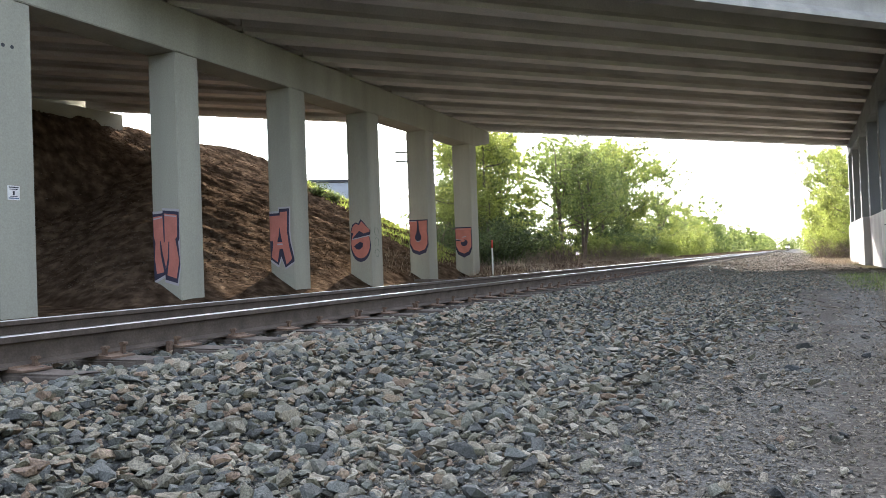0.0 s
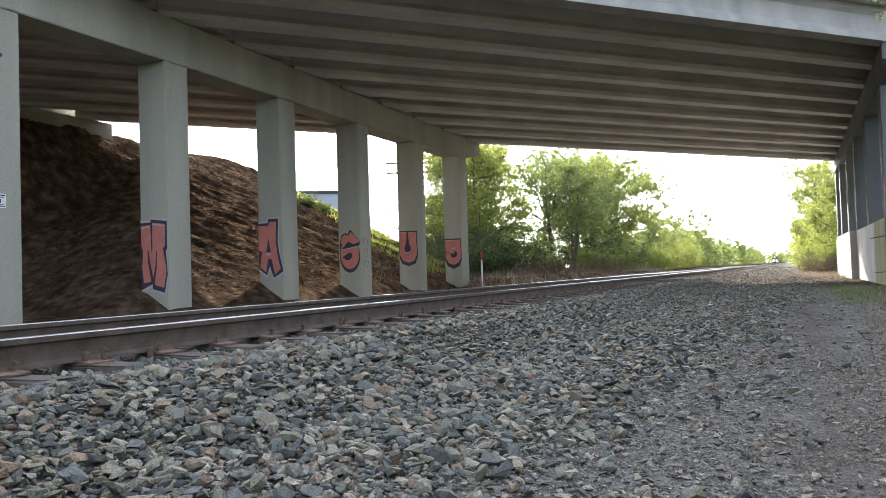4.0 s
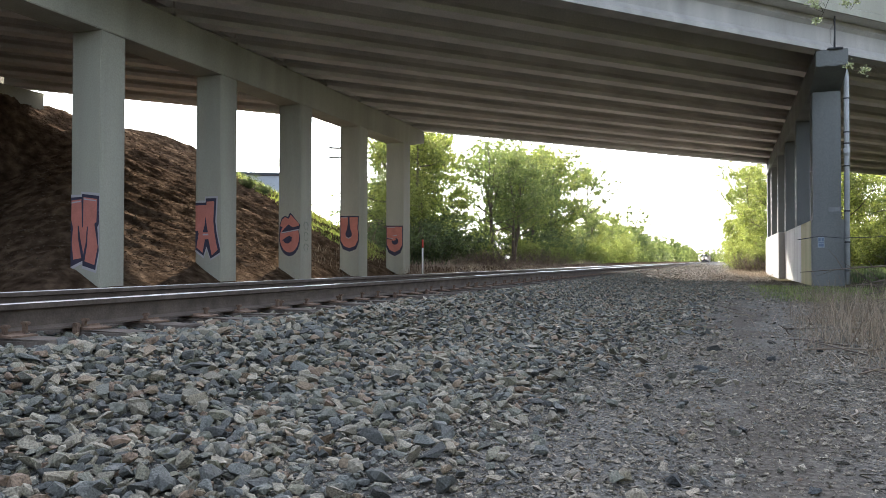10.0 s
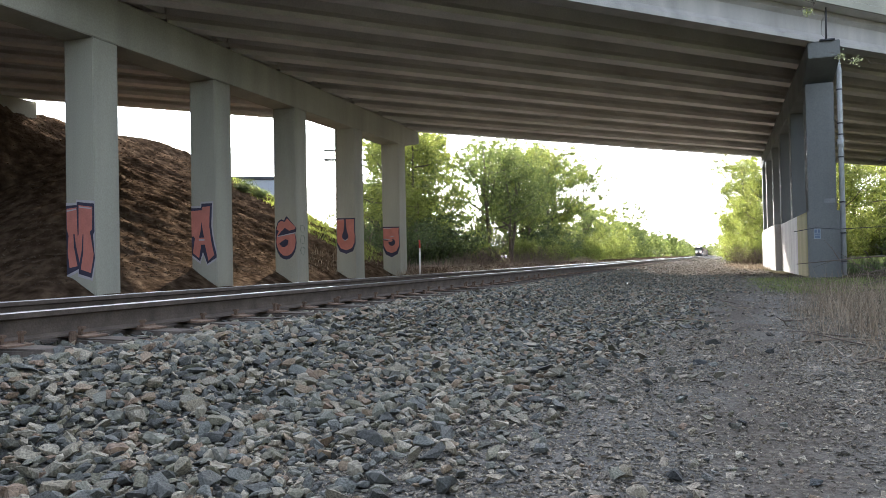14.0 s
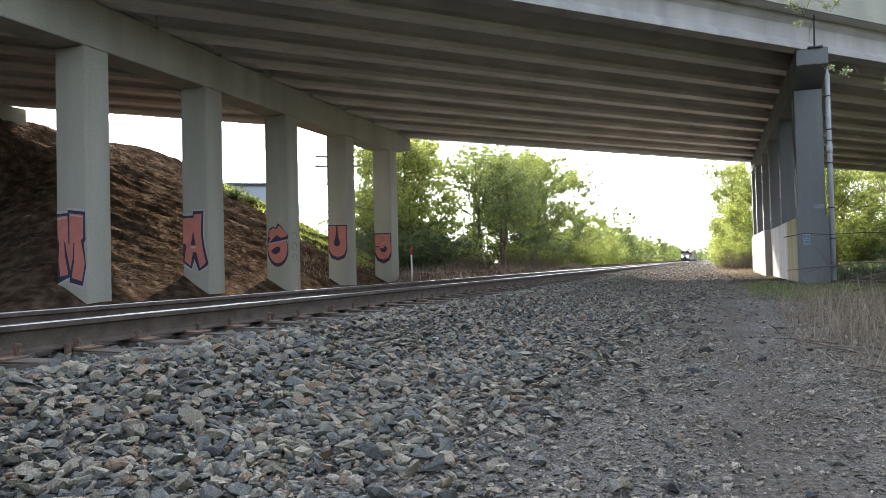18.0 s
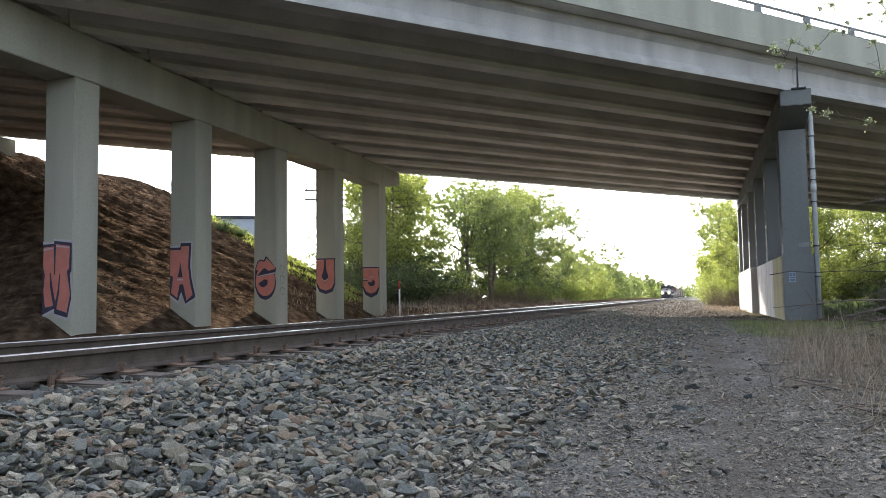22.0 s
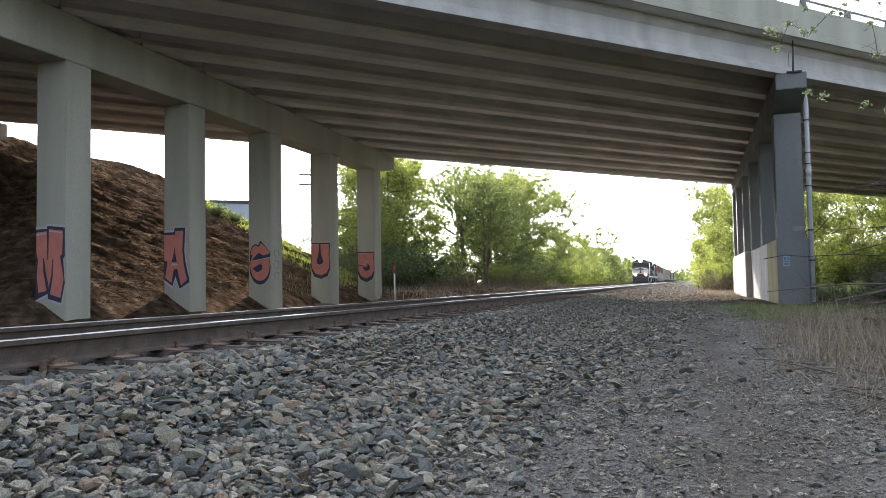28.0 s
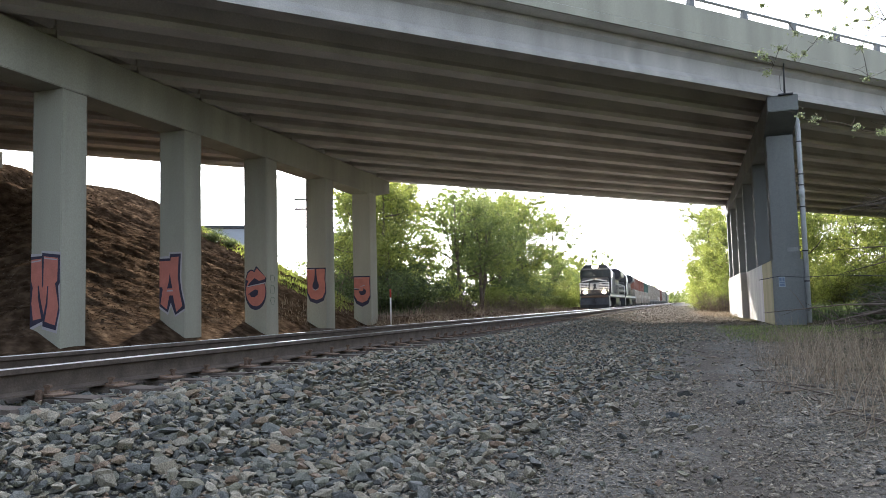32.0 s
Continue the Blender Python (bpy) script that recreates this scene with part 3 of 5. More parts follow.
scatter("stone_shards", FLATS, rx, ry, np.clip(rng.lognormal(math.log(0.021), 0.5, len(rx)), 0.01, 0.07), 0.26, 0.16, SHALE, "flat grey stone shards pressed into the worn path", "gravel")
rx, ry = off_trail(*field(-2.0, 3.4, 10, 34, 150), 0.2)
scatter("stone_shards", FLATS, rx, ry, np.clip(rng.lognormal(math.log(0.04), 0.4, len(rx)), 0.02, 0.1), 0.22, 0.1, SHALE, "flat grey stone shards on the path", "gravel")
rx, ry = field(-27, -15.0, 8, 37, 110)
keep = height(rx, ry) > 0.05
rx, ry = rx[keep], ry[keep]
scatter("slope_rubble", CHIPS, rx, ry, np.clip(rng.lognormal(math.log(0.04), 0.5, len(rx)), 0.015, 0.13), 0.3, 0.0, RIPRAP, "brown clods and rubble on the bank", "rubble")
bed = thing("ballast_bed", (0, 0, 0), "angular grey and tan ballast stones on the shoulder of the track", "ballast", kind="structure")
BLOCK_MESHES = [raw("ballast_stone", vs, fs, BALLAST_SINGLE) for vs, fs in BLOCKS]
lay = random.Random(17)
for x, y in zip(ax.tolist(), ay.tolist()):
    size = min(max(lay.lognormvariate(math.log(0.039), 0.4), 0.018), 0.1)
    piece("ballast_stone", lay.choice(BLOCK_MESHES), bed, pose(x, y, float(height(x, y)) + size * 0.36, lay.gauss(0, 15), lay.gauss(0, 15), lay.uniform(0, 360)) @ Matrix.Scale(size, 4))
loose = random.Random(21)
for k in range(34):                     # single darker stones lying on the path
    x, y = loose.uniform(-1.6, 1.4), loose.uniform(2.2, 9.5)
    vs, fs = BLOCKS[k % len(BLOCKS)]
    size = loose.uniform(0.035, 0.085)
    ob = new("loose_stone", raw("loose_stone", vs * size, fs, DARK_STONE))
    ob.matrix_world = pose(x, y, ground_at(x, y) + size * 0.2, loose.uniform(-20, 20), loose.uniform(-20, 20), loose.uniform(0, 360))
    tagged(ob, "dark angular stone lying loose on the path", "stone", "loose stones")


# ---- tracks ----
RAIL_Z = 0.018
HEAD = [(-0.0375, 0.146), (-0.0365, 0.18), (-0.03, 0.1862), (0.03, 0.1862), (0.0365, 0.18), (0.0375, 0.146), (0.012, 0.134), (0.0088, 0.09), (0.0088, 0.06), (0.014, 0.03), (0.074, 0.012), (0.0762, 0.0), (-0.0762, 0.0), (-0.074, 0.012), (-0.014, 0.03), (-0.0088, 0.06), (-0.0088, 0.09), (-0.012, 0.134)]


def rail(x, track, y0=-30, y1=1200):
    bm = bmesh.new()
    prism(HEAD, y0, y1, "y", bm)
    bm.faces.ensure_lookup_table()
    for f in bm.faces:
        f.material_index = 1 if f.calc_center_median().z > 0.179 and len(f.verts) == 4 else 0
    ob = part("rail", bm, [RAIL_RUST, STEEL_TOP], track)
    ob.location = (x, 0, RAIL_Z)
    return ob


def spike_mesh():
    bm = box(-0.012, 0.012, -0.012, 0.012, 0.0, 0.06, 0.0)
    box(-0.03, 0.02, -0.022, 0.022, 0.056, 0.078, 0.006, bm)
    return mesh_of("spike", bm, PLATE_RUST)


def plate_mesh():
    bm = prism([(-0.19, 0.0), (-0.19, 0.012), (-0.085, 0.02), (-0.083, 0.032), (-0.078, 0.032), (-0.076, 0.016), (0.076, 0.016), (0.078, 0.032), (0.083, 0.032), (0.085, 0.02), (0.19, 0.012), (0.19, 0.0)], -0.1, 0.1, "y")
    box(0.105, 0.123, -0.07, -0.05, 0.0155, 0.0185, 0, bm, 1)
    box(0.14, 0.158, 0.045, 0.065, 0.0135, 0.0165, 0, bm, 1)
    return mesh_of("tie_plate", bm, [PLATE_RUST, DARK_STEEL])


def tie_mesh(k):
    r = random.Random(k)
    bm = box(-1.3, 1.3, -0.114, 0.114, -0.18, 0.0, 0.012)
    bmesh.ops.subdivide_edges(bm, edges=[e for e in bm.edges if abs(e.verts[0].co.x - e.verts[1].co.x) > 1], cuts=9)
    for v in bm.verts:
        v.co += Vector((r.uniform(-0.02, 0.02) if abs(v.co.x) > 1.2 else 0, r.uniform(-0.006, 0.006), r.uniform(-0.008, 0.003)))
    return mesh_of("tie", bm, TIE_WOOD)


PLATE, SPIKE, TIES = plate_mesh(), spike_mesh(), [tie_mesh(k) for k in range(5)]


def track(name, centre, label, full):
    t = thing(name, (centre, 0, 0), label, "railway track", kind="structure")
    r = random.Random(5)
    for s in (0.755, -0.755):
        rail(s, t)
    for k, y in enumerate(v for v in TIE_Y if v < (62 if full else 30)):
        piece("tie", TIES[k % 5], t, pose(r.uniform(-0.03, 0.03), y, -0.002, 0, 0, r.uniform(-0.8, 0.8)))
        for s in (0.755, -0.755) if full and y < 20 else (0.755,) if full or y < 22 else ():
            p = piece("tie_plate", PLATE, t, pose(s, y, 0.0, 0, 0, 0))
            if s > 0 and y < 22 and full:
                for sx, sy, turn in ((0.095, r.choice((-0.06, 0.055)), 180), (-0.095, 0.05, 0)):
                    piece("spike", SPIKE, p, pose(sx, sy, r.choice((-0.004, 0.0, 0.012)), r.uniform(-4, 4), r.uniform(-4, 4), turn + r.uniform(-20, 20)))
                if r.random() < 0.45:
                    piece("spike", SPIKE, p, pose(0.125, r.choice((-0.06, 0.06)), r.uniform(0.0, 0.03), 0, 0, 180))
                if r.random() < 0.3:
                    anchor = box(-0.02, 0.02, -0.02, 0.02, -0.03, 0.05, 0.006)
                    a = part("rail_anchor", anchor, PLATE_RUST, p)
                    a.location = (0.1, -0.13, 0.0)
    back, y0 = random.Random(6), 1.24
    while y0 > -10:
        piece("tie", TIES[int(back.random() * 5)], t, pose(back.uniform(-0.03, 0.03), y0, -0.002, 0, 0, back.uniform(-0.8, 0.8)))
        y0 -= 0.61
    far, y = bmesh.new(), y + 0.61
    while y < 400:
        box(-1.3, 1.3, y - 0.11, y + 0.11, -0.15, 0.0, 0, far)
        y += 0.61
    tagged(part("far_ties", far, TIE_WOOD, t), "weathered wooden ties far along the track", kind="stuff")
    return t


track("track_1", -4.955, "railway track with rusty rails on weathered wooden ties", True).location.z = -0.012
track("track_2", -9.0, "second railway track behind the first", False).location.z = -0.26


# ---- overpass ----
XL, XR, XA, XE = -14.85, 3.6, -26.6, 24.0      # pier centre lines, abutment, end of the span past the pier
COUNT = 10


def y_left(i):
    return 9.4 + (36.7 - 9.4) * i / (COUNT - 1)


def y_right(i):
    return 29.95 + (59.5 - 29.95) * i / (COUNT - 1)


def soffit(i, x):
    k = i / (COUNT - 1)
    left, right = 7.47 - 0.31 * k, 7.68 - 0.36 * k
    return left + (right - left) * (x - XL) / (XR - XL)


def line(i, x):
    """A point on the underside of beam i (fractions allowed) above the plan's x."""
    yl, yr = y_left(i), y_right(i)
    return Vector((x, yl + (yr - yl) * (x - XL) / (XR - XL), soffit(i, x)))


BEAM = [(-0.28, 0.0), (-0.28, 0.16), (-0.09, 0.36), (-0.09, 0.86), (-0.22, 0.98), (-0.22, 1.16), (0.22, 1.16), (0.22, 0.98), (0.09, 0.86), (0.09, 0.36), (0.28, 0.16), (0.28, 0.0)]
BEAM_SHORT = [(a, 0.17 + b * 0.99 / 1.16) for a, b in BEAM]      # the short span over the bank has shallower girders
bridge = thing("overpass_bridge", (0, 0, 0), "concrete road overpass on girders across the tracks", "bridge", kind="structure")
for i in range(COUNT):
    for a, b in ((XA + 0.4, XL - 0.012), (XL + 0.012, XR - 0.012), (XR + 0.012, XE)):
        part("girder", loft(BEAM_SHORT if a < XL else BEAM, line(i, a), line(i, b)), CONCRETE_BEAM if i else CONCRETE_WALL, bridge, "long concrete bridge girder")
TOP = 1.16


def slab(i0, i1, z0, z1, x0, x1, bm=None):
    bm = bm or bmesh.new()
    vs = []
    for z in (z0, z1):
        for i, x in ((i0, x0), (i1, x0), (i1, x1), (i0, x1)):
            vs.append(bm.verts.new(line(i, x) + Vector((0, 0, z))))
    fs = [bm.faces.new([vs[k] for k in f]) for f in ((0, 1, 2, 3), (7, 6, 5, 4), (0, 4, 5, 1), (1, 5, 6, 2), (2, 6, 7, 3), (3, 7, 4, 0))]
    bmesh.ops.recalc_face_normals(bm, faces=fs)
    return bm


over = 0.36
part("deck", slab(-over, COUNT - 1 + over, TOP + 0.005, TOP + 0.24, XA, XE), CONCRETE_BEAM, bridge, "concrete deck slab")
for s, i in ((-1, -over), (1, COUNT - 1 + over)):
    inner = i - s * 0.14
    part("parapet", slab(min(i, inner), max(i, inner), TOP + 0.245, TOP + 1.12, XA, XE), CONCRETE, bridge, "concrete parapet wall with weather stains")
    part("deck_edge", slab(min(i, i + s * 0.03), max(i, i + s * 0.03), TOP - 0.03, TOP + 0.2, XA, XE), CONCRETE, bridge)
    mid = i - s * 0.06
    rail_pts = [line(mid, XA) + Vector((0, 0, TOP + 1.45)), line(mid, XE) + Vector((0, 0, TOP + 1.45))]
    part("handrail", tube(rail_pts, 0.05, 8), BOX_GREY, bridge, "steel rail along the top of the parapet")
    x = XA + 1
    while x < XE:
        p = line(mid, x) + Vector((0, 0, TOP + 1.12))
        bm = bmesh.new()
        d = (line(mid, XE) - line(mid, XA)).normalized()
        d.z = 0
        c = d.cross(Vector((0, 0, 1)))
        ring = [(-0.14, 0.0), (0.14, 0.0), (0.10, 0.3), (-0.05, 0.36), (-0.10, 0.3)]
        va = [bm.verts.new(p + d * a - c * 0.07 + Vector((0, 0, b - 0.004))) for a, b in ring]
        vb = [bm.verts.new(p + d * a + c * 0.07 + Vector((0, 0, b - 0.004))) for a, b in ring]
        bm.faces.new(va), bm.faces.new(vb[::-1])
        for k in range(5):
            bm.faces.new((va[k], vb[k], vb[(k + 1) % 5], va[(k + 1) % 5]))
        bmesh.ops.recalc_face_normals(bm, faces=bm.faces[:])
        part("rail_post", bm, BOX_GREY, bridge)
        x += 1.75
# diaphragms between the girders, over the piers
for x in (XL, XR):
    for i in range(COUNT - 1):
        a, b = line(i + 0.06, x), line(i + 0.94, x)
        bm = loft([(-0.12, 0.3), (-0.12, 1.15), (0.12, 1.15), (0.12, 0.3)], a, b)
        part("diaphragm", bm, CONCRETE_BEAM, bridge)

# pier on the far side of the tracks: six square columns under a tapered cap
COLS_L = [10.28, 15.25, 20.17, 24.98, 29.88, 34.78]
pier_1 = thing("pier_1", (XL, 0, -0.4), "concrete bridge pier of square columns under a cap beam", "bridge pier", kind="structure")


def cap(name, pier, half, y0, y1, inner0, inner1, zb, ze0, ze1, zt0, zt1):
    zp = pier.location.z
    outline = [(y0, ze0 - zp), (inner0, zb - zp), (inner1, zb - zp), (y1, ze1 - zp), (y1, zt1 - zp), (y0, zt0 - zp)]
    return part(name, prism(outline, -half, half, "x", None, 0.02), CONCRETE_STAIN_SHADE if pier.name == "pier_2" else CONCRETE, pier, "concrete cap beam with tapered ends")


cap("cap_beam", pier_1, 0.48, 8.3, 37.48, 10.2, 35.72, 6.19, 6.5, 6.52, 7.44, 7.14)
columns_1 = []
for k, y in enumerate(COLS_L):
    c = part("column", box(-0.46, 0.45, y, y + 0.85, 0.0, 6.19 + 0.4 - 0.003, 0.02), CONCRETE, pier_1, "square concrete column" if k == 0 else "square concrete column with sprayed graffiti")
    columns_1.append(c)
for i in range(COUNT):
    p = line(i, XL)
    part("bearing_pad", box(0.0, 0.22, p.y - 0.2, p.y + 0.2, 7.05 + 0.4, p.z + 0.4 - 0.004, 0), CONCRETE, pier_1)
    part("bearing_pad", box(-0.3, -0.014, p.y - 0.2, p.y + 0.2, 7.05 + 0.4, p.z + 0.57 - 0.004, 0), CONCRETE, pier_1)

# pier beside the path: columns on a crash wall
RX0 = 3.12
pier_2 = thing("pier_2", (RX0, 0, -0.6), "concrete bridge pier of columns on a low crash wall", "bridge pier", kind="structure")
cap("cap_beam", pier_2, 0.5, 29.25, 60.9, 31.3, 59.2, 6.55, 7.12, 6.7, 7.68, 7.3).location.x = 0.52
COLS_R = [30.75, 37.0, 43.0, 48.5, 54.6, 59.0]
for y in COLS_R:
    part("column", box(0.06, 0.98, y, y + 0.9, 0.0, 6.55 + 0.6 - 0.003, 0.02), CONCRETE_STAIN_SHADE, pier_2, "square concrete column")
OLIVE_WALL = mat("olive_stained_concrete", (0.27, 0.245, 0.115), 0.9, vary=0.2, scale=1.0, fine=25, bump=0.12, streak=True)
wall_edges = [30.55, 34.4, 37.3, 42.9, 48.5, 54.0]
for a, b in zip(wall_edges, wall_edges[1:]):
    proud = -0.29 if a > 42 else 0.0                      # the far half of the wall stands proud
    # the end panel's colour is darkened to stand for its shaded near face
    part("wall_panel", box(proud, 1.05, a + 0.012, b - 0.012, 0.0, 1.95 + 0.6, 0.015), CONCRETE_STAIN_SHADE if a < 31 else CONCRETE_WALL, pier_2, "stained concrete end of the crash wall, darkened for shade" if a < 31 else "pale concrete crash wall panel")
part("wall_panel", box(0.0, 1.05, 54.012, 60.5, 0.0, 1.95 + 0.6, 0.015), CONCRETE_WALL, pier_2, "pale concrete crash wall panel")
part("stained_face", box(-0.005, -0.001, 30.7, 34.35, 0.05, 1.94 + 0.6), OLIVE_WALL, pier_2, "olive-stained face of the crash wall")
for i in range(COUNT):
    p = line(i, XR)
    part("bearing_pad", box(0.3, 0.74, p.y - 0.2, p.y + 0.2, 7.2 + 0.6, p.z + 0.6 - 0.004, 0), CONCRETE, pier_2)

# abutments
abut = thing("abutment", (XA, 0, 5.5), "concrete bridge abutment at the head of the bank", "abutment", kind="structure")
ya, yb = line(-over, XA).y - 0.4, line(COUNT - 1 + over, XA).y + 0.9
part("seat", box(-1.2, 0.9, ya, yb, -0.5, 1.7, 0.02), CONCRETE, abut, "concrete bearing seat")
part("backwall", box(-1.2, -0.3, ya, yb, 1.704, 3.3, 0.02), CONCRETE, abut, "concrete back wall")
abut2 = thing("abutment", (XE, 0, -0.5), "concrete bridge abutment hidden by trees", "abutment", kind="structure")
part("backwall", box(0.2, 1.6, line(-over, XE).y - 1, line(COUNT - 1 + over, XE).y + 1, 0, 9.4, 0.02), CONCRETE, abut2, "concrete back wall")


# ---- trees and plants ----
def leaves(centres, radii, count, size, droop=0.3):
    """Small pointed leaf blades in clumps; returns verts and faces."""
    which = rng.integers(0, len(centres), count)
    d = rng.normal(size=(count, 3))
    d /= np.linalg.norm(d, axis=1)[:, None]
    rad = np.abs(rng.normal(0, 0.62, count))
    p = np.asarray(centres)[which] + d * (np.asarray(radii)[which] * rad)[:, None] * np.array([1, 1, 0.8])
    u = rng.normal(size=(count, 3)); u[:, 2] -= droop
    u /= np.linalg.norm(u, axis=1)[:, None]
    v = np.cross(u, rng.normal(size=(count, 3)))
    v /= np.linalg.norm(v, axis=1)[:, None]
    s = size * rng.uniform(0.6, 1.4, count)[:, None]
    tri = np.stack([p + u * s * 0.55, p - u * s * 0.45 + v * s * 0.36, p - u * s * 0.45 - v * s * 0.36], 1)
    return tri.reshape(-1, 3), np.arange(count * 3).reshape(-1, 3)


def tree_thing(name, tall, spread_r, seed, count, size, material, label, category="tree", bare=0.22, lean=0.0, stems=1):
    """Tapered trunk and limbs, and a crown of small leaves in uneven clumps round the limb ends."""
    r = random.Random(seed)
    t = thing(name, (0, 0, 0), label, category)
    bm = bmesh.new()
    tips, rads = [], []
    for s in range(stems):
        fork = tall * bare * r.uniform(0.8, 1.25)
        off = Vector((r.uniform(-0.4, 0.4), r.uniform(-0.4, 0.4), 0)) * (stems > 1)
        top = Vector((r.uniform(-0.5, 0.5) * spread_r * 0.5 + lean, r.uniform(-0.3, 0.3) * spread_r, tall * r.uniform(0.85, 0.96)))
        base_r = tall * 0.014 * (0.8 if stems > 1 else 1) + 0.03
        mid = off * 2.0 + top * 0.3 + Vector((r.uniform(-0.25, 0.25), r.uniform(-0.25, 0.25), 0))
        mid.z = fork
        pts = [off - Vector((0, 0, 0.3)), off * 1.2 + Vector((0, 0, fork * 0.4)), mid, mid.lerp(top, 0.4) + Vector((r.uniform(-0.3, 0.3), r.uniform(-0.3, 0.3), 0)), mid.lerp(top, 0.75), top]
        tube(pts, [base_r * 1.3, base_r, base_r * 0.85, base_r * 0.55, base_r * 0.3, 0.012], 7, bm)
        limbs = 12 if stems == 1 else 6
        for k in range(limbs):
            f = k / limbs * 0.9 + r.uniform(-0.05, 0.05)
            root = mid.lerp(top, max(f, 0.0))
            a = k * 2.4 + r.uniform(-0.5, 0.5)
            reach = spread_r * (1.0 - 0.5 * f) * r.uniform(0.7, 1.05)
            tip = root + Vector((math.cos(a) * reach, math.sin(a) * reach, reach * r.uniform(0.2, 0.8)))
            bend = root.lerp(tip, 0.5) + Vector((0, 0, -0.08 * reach))
            tube([root, bend, tip], [base_r * 0.42 * (1 - 0.5 * f), base_r * 0.25, 0.01], 5, bm)
            for _ in range(6):              # side branches, each with small sprays of leaves
                q = r.uniform(0.25, 1.0)
                start = root.lerp(tip, q)
                sub = start + Vector((r.uniform(-1, 1), r.uniform(-1, 1), r.uniform(-0.45, 0.95))) * spread_r * 0.3
                tube([start, start.lerp(sub, 0.5) + Vector((0, 0, 0.08)), sub], [0.024, 0.014, 0.005], 4, bm)
                for w in (0.5, 1.0):
                    tips.append(start.lerp(sub, w))
                    rads.append(r.uniform(0.16, 0.36) * spread_r)
        tips.append(top)
        rads.append(0.16 * spread_r)
    part("trunk", bm, BARK, t)
    v, f = leaves([p[:] for p in tips], rads, count, size)
    crown = new("crown", raw("crown", v, f, material))
    crown.parent = t
    return t


def bush_thing(name, tall, wide, seed, count, size, material, label):
    r = random.Random(seed)
    t = thing(name, (0, 0, 0), label, "bush")
    bm = bmesh.new()
    tips, rads = [], []
    for k in range(12):
        a, q = k * 2.4, r.uniform(0.2, 1)
        tip = Vector((math.cos(a) * wide * q * 0.5, math.sin(a) * wide * q * 0.5, tall * r.uniform(0.4, 0.95)))
        tube([(tip.x * 0.2, tip.y * 0.2, -0.1), tip * 0.55 + Vector((0, 0, 0.1)), tip], [0.035, 0.02, 0.005], 4, bm)
        for f in (0.35, 0.65, 1.0):
            tips.append(tip * f)
            rads.append(r.uniform(0.16, 0.3) * wide)
    part("woody_base", bm, BARK, t)
    v, f = leaves([p[:] for p in tips], rads, count, size)
    v[:, 2] = np.maximum(v[:, 2], 0.02)
    crown = new("crown", raw("crown", v, f, material))
    crown.parent = t
    return t


def plant(proto, places, group):
    """The first place takes the built plant, the rest take copies."""
    for k, (x, y, s, turn) in enumerate(places):
        m = pose(x, y, ground_at(x, y) - 0.05, 0, 0, turn)
        ob = proto if k == 0 else copy_thing(proto, m)
        ob.matrix_basis = m
        ob.scale = (s, s, s)
        ob["group"] = group


# along the far side of the tracks
plant(tree_thing("tree", 9.6, 3.9, 3, 14000, 0.115, LEAF, "spring tree with a forked leaning trunk and thin young leaves", stems=2, bare=0.3), [(-15.7, 55, 1.0, 20), (-15.1, 58.5, 1.0, 140), (-17.0, 84, 1.42, 200), (-16.5, 69, 1.22, 100)], "trees along the tracks")
plant(tree_thing("tree", 10.3, 4.2, 11, 19000, 0.12, LEAF, "leafy green tree behind the tracks", bare=0.12), [(-19.2, 52, 1.02, 0), (-21.8, 50.5, 0.95, 60), (-25.0, 57.5, 0.95, 200), (-18.5, 74, 1.2, 80), (-15.2, 96, 1.3, 30), (-19, 64, 1.15, 300), (-19, 90, 1.2, 10)], "trees along the tracks")
plant(tree_thing("tree", 10.6, 3.4, 23, 19000, 0.125, LEAF_YOUNG, "tall slender tree with yellow-green young leaves", bare=0.12), [(-16.6, 43.5, 0.9, 0), (-17.4, 47.5, 0.92, 90), (-19.5, 46.5, 1.0, 30), (-26, 61, 0.8, 90), (-16.8, 65, 1.1, 200), (-16, 79, 1.36, 300), (-16.5, 110, 0.9, 30), (-15.6, 124, 0.9, 60)], "trees along the tracks")
plant(bush_thing("bush", 2.6, 3.4, 5, 9000, 0.1, LEAF_DARK, "dark green bush at the edge of the tracks"), [(-15.4, 39.5, 1.0, 0), (-15.6, 43, 1.3, 80), (-15.6, 46.5, 1.2, 160), (-17.6, 54, 1.0, 240), (-14.8, 64.5, 1.1, 20), (-15, 69, 1.3, 100), (-14.8, 75, 1.3, 170), (-15, 82, 1.3, 290), (-16.8, 50.5, 1.0, 33), (-17.6, 62, 1.2, 133), (-17, 71, 1.5, 233), (-17.5, 45, 1.3, 300), (-18.6, 44, 1.2, 10), (-20.6, 47.5, 1.5, 60), (-23.5, 53, 1.7, 0), (-21.8, 32.7, 0.3, 40), (-21.35, 33.5, 0.24, 170), (-22.6, 32.4, 0.2, 10)], "bushes along the tracks")
plant(bush_thing("bush", 2.0, 3.2, 15, 7600, 0.1, LEAF_YOUNG, "yellow-green bush in the sun"), [(-15.2, 48.8, 1.15, 0), (-15.0, 61.5, 1.15, 80), (-14.4, 63.5, 0.9, 160), (-14, 67, 1.0, 240), (-14, 73, 1.1, 20), (-14, 88, 1.4, 100), (-14.2, 95, 1.6, 170), (-14.3, 103, 1.7, 290), (-14.5, 112, 1.8, 10), (-14.6, 122, 2.0, 50)], "bushes along the tracks")


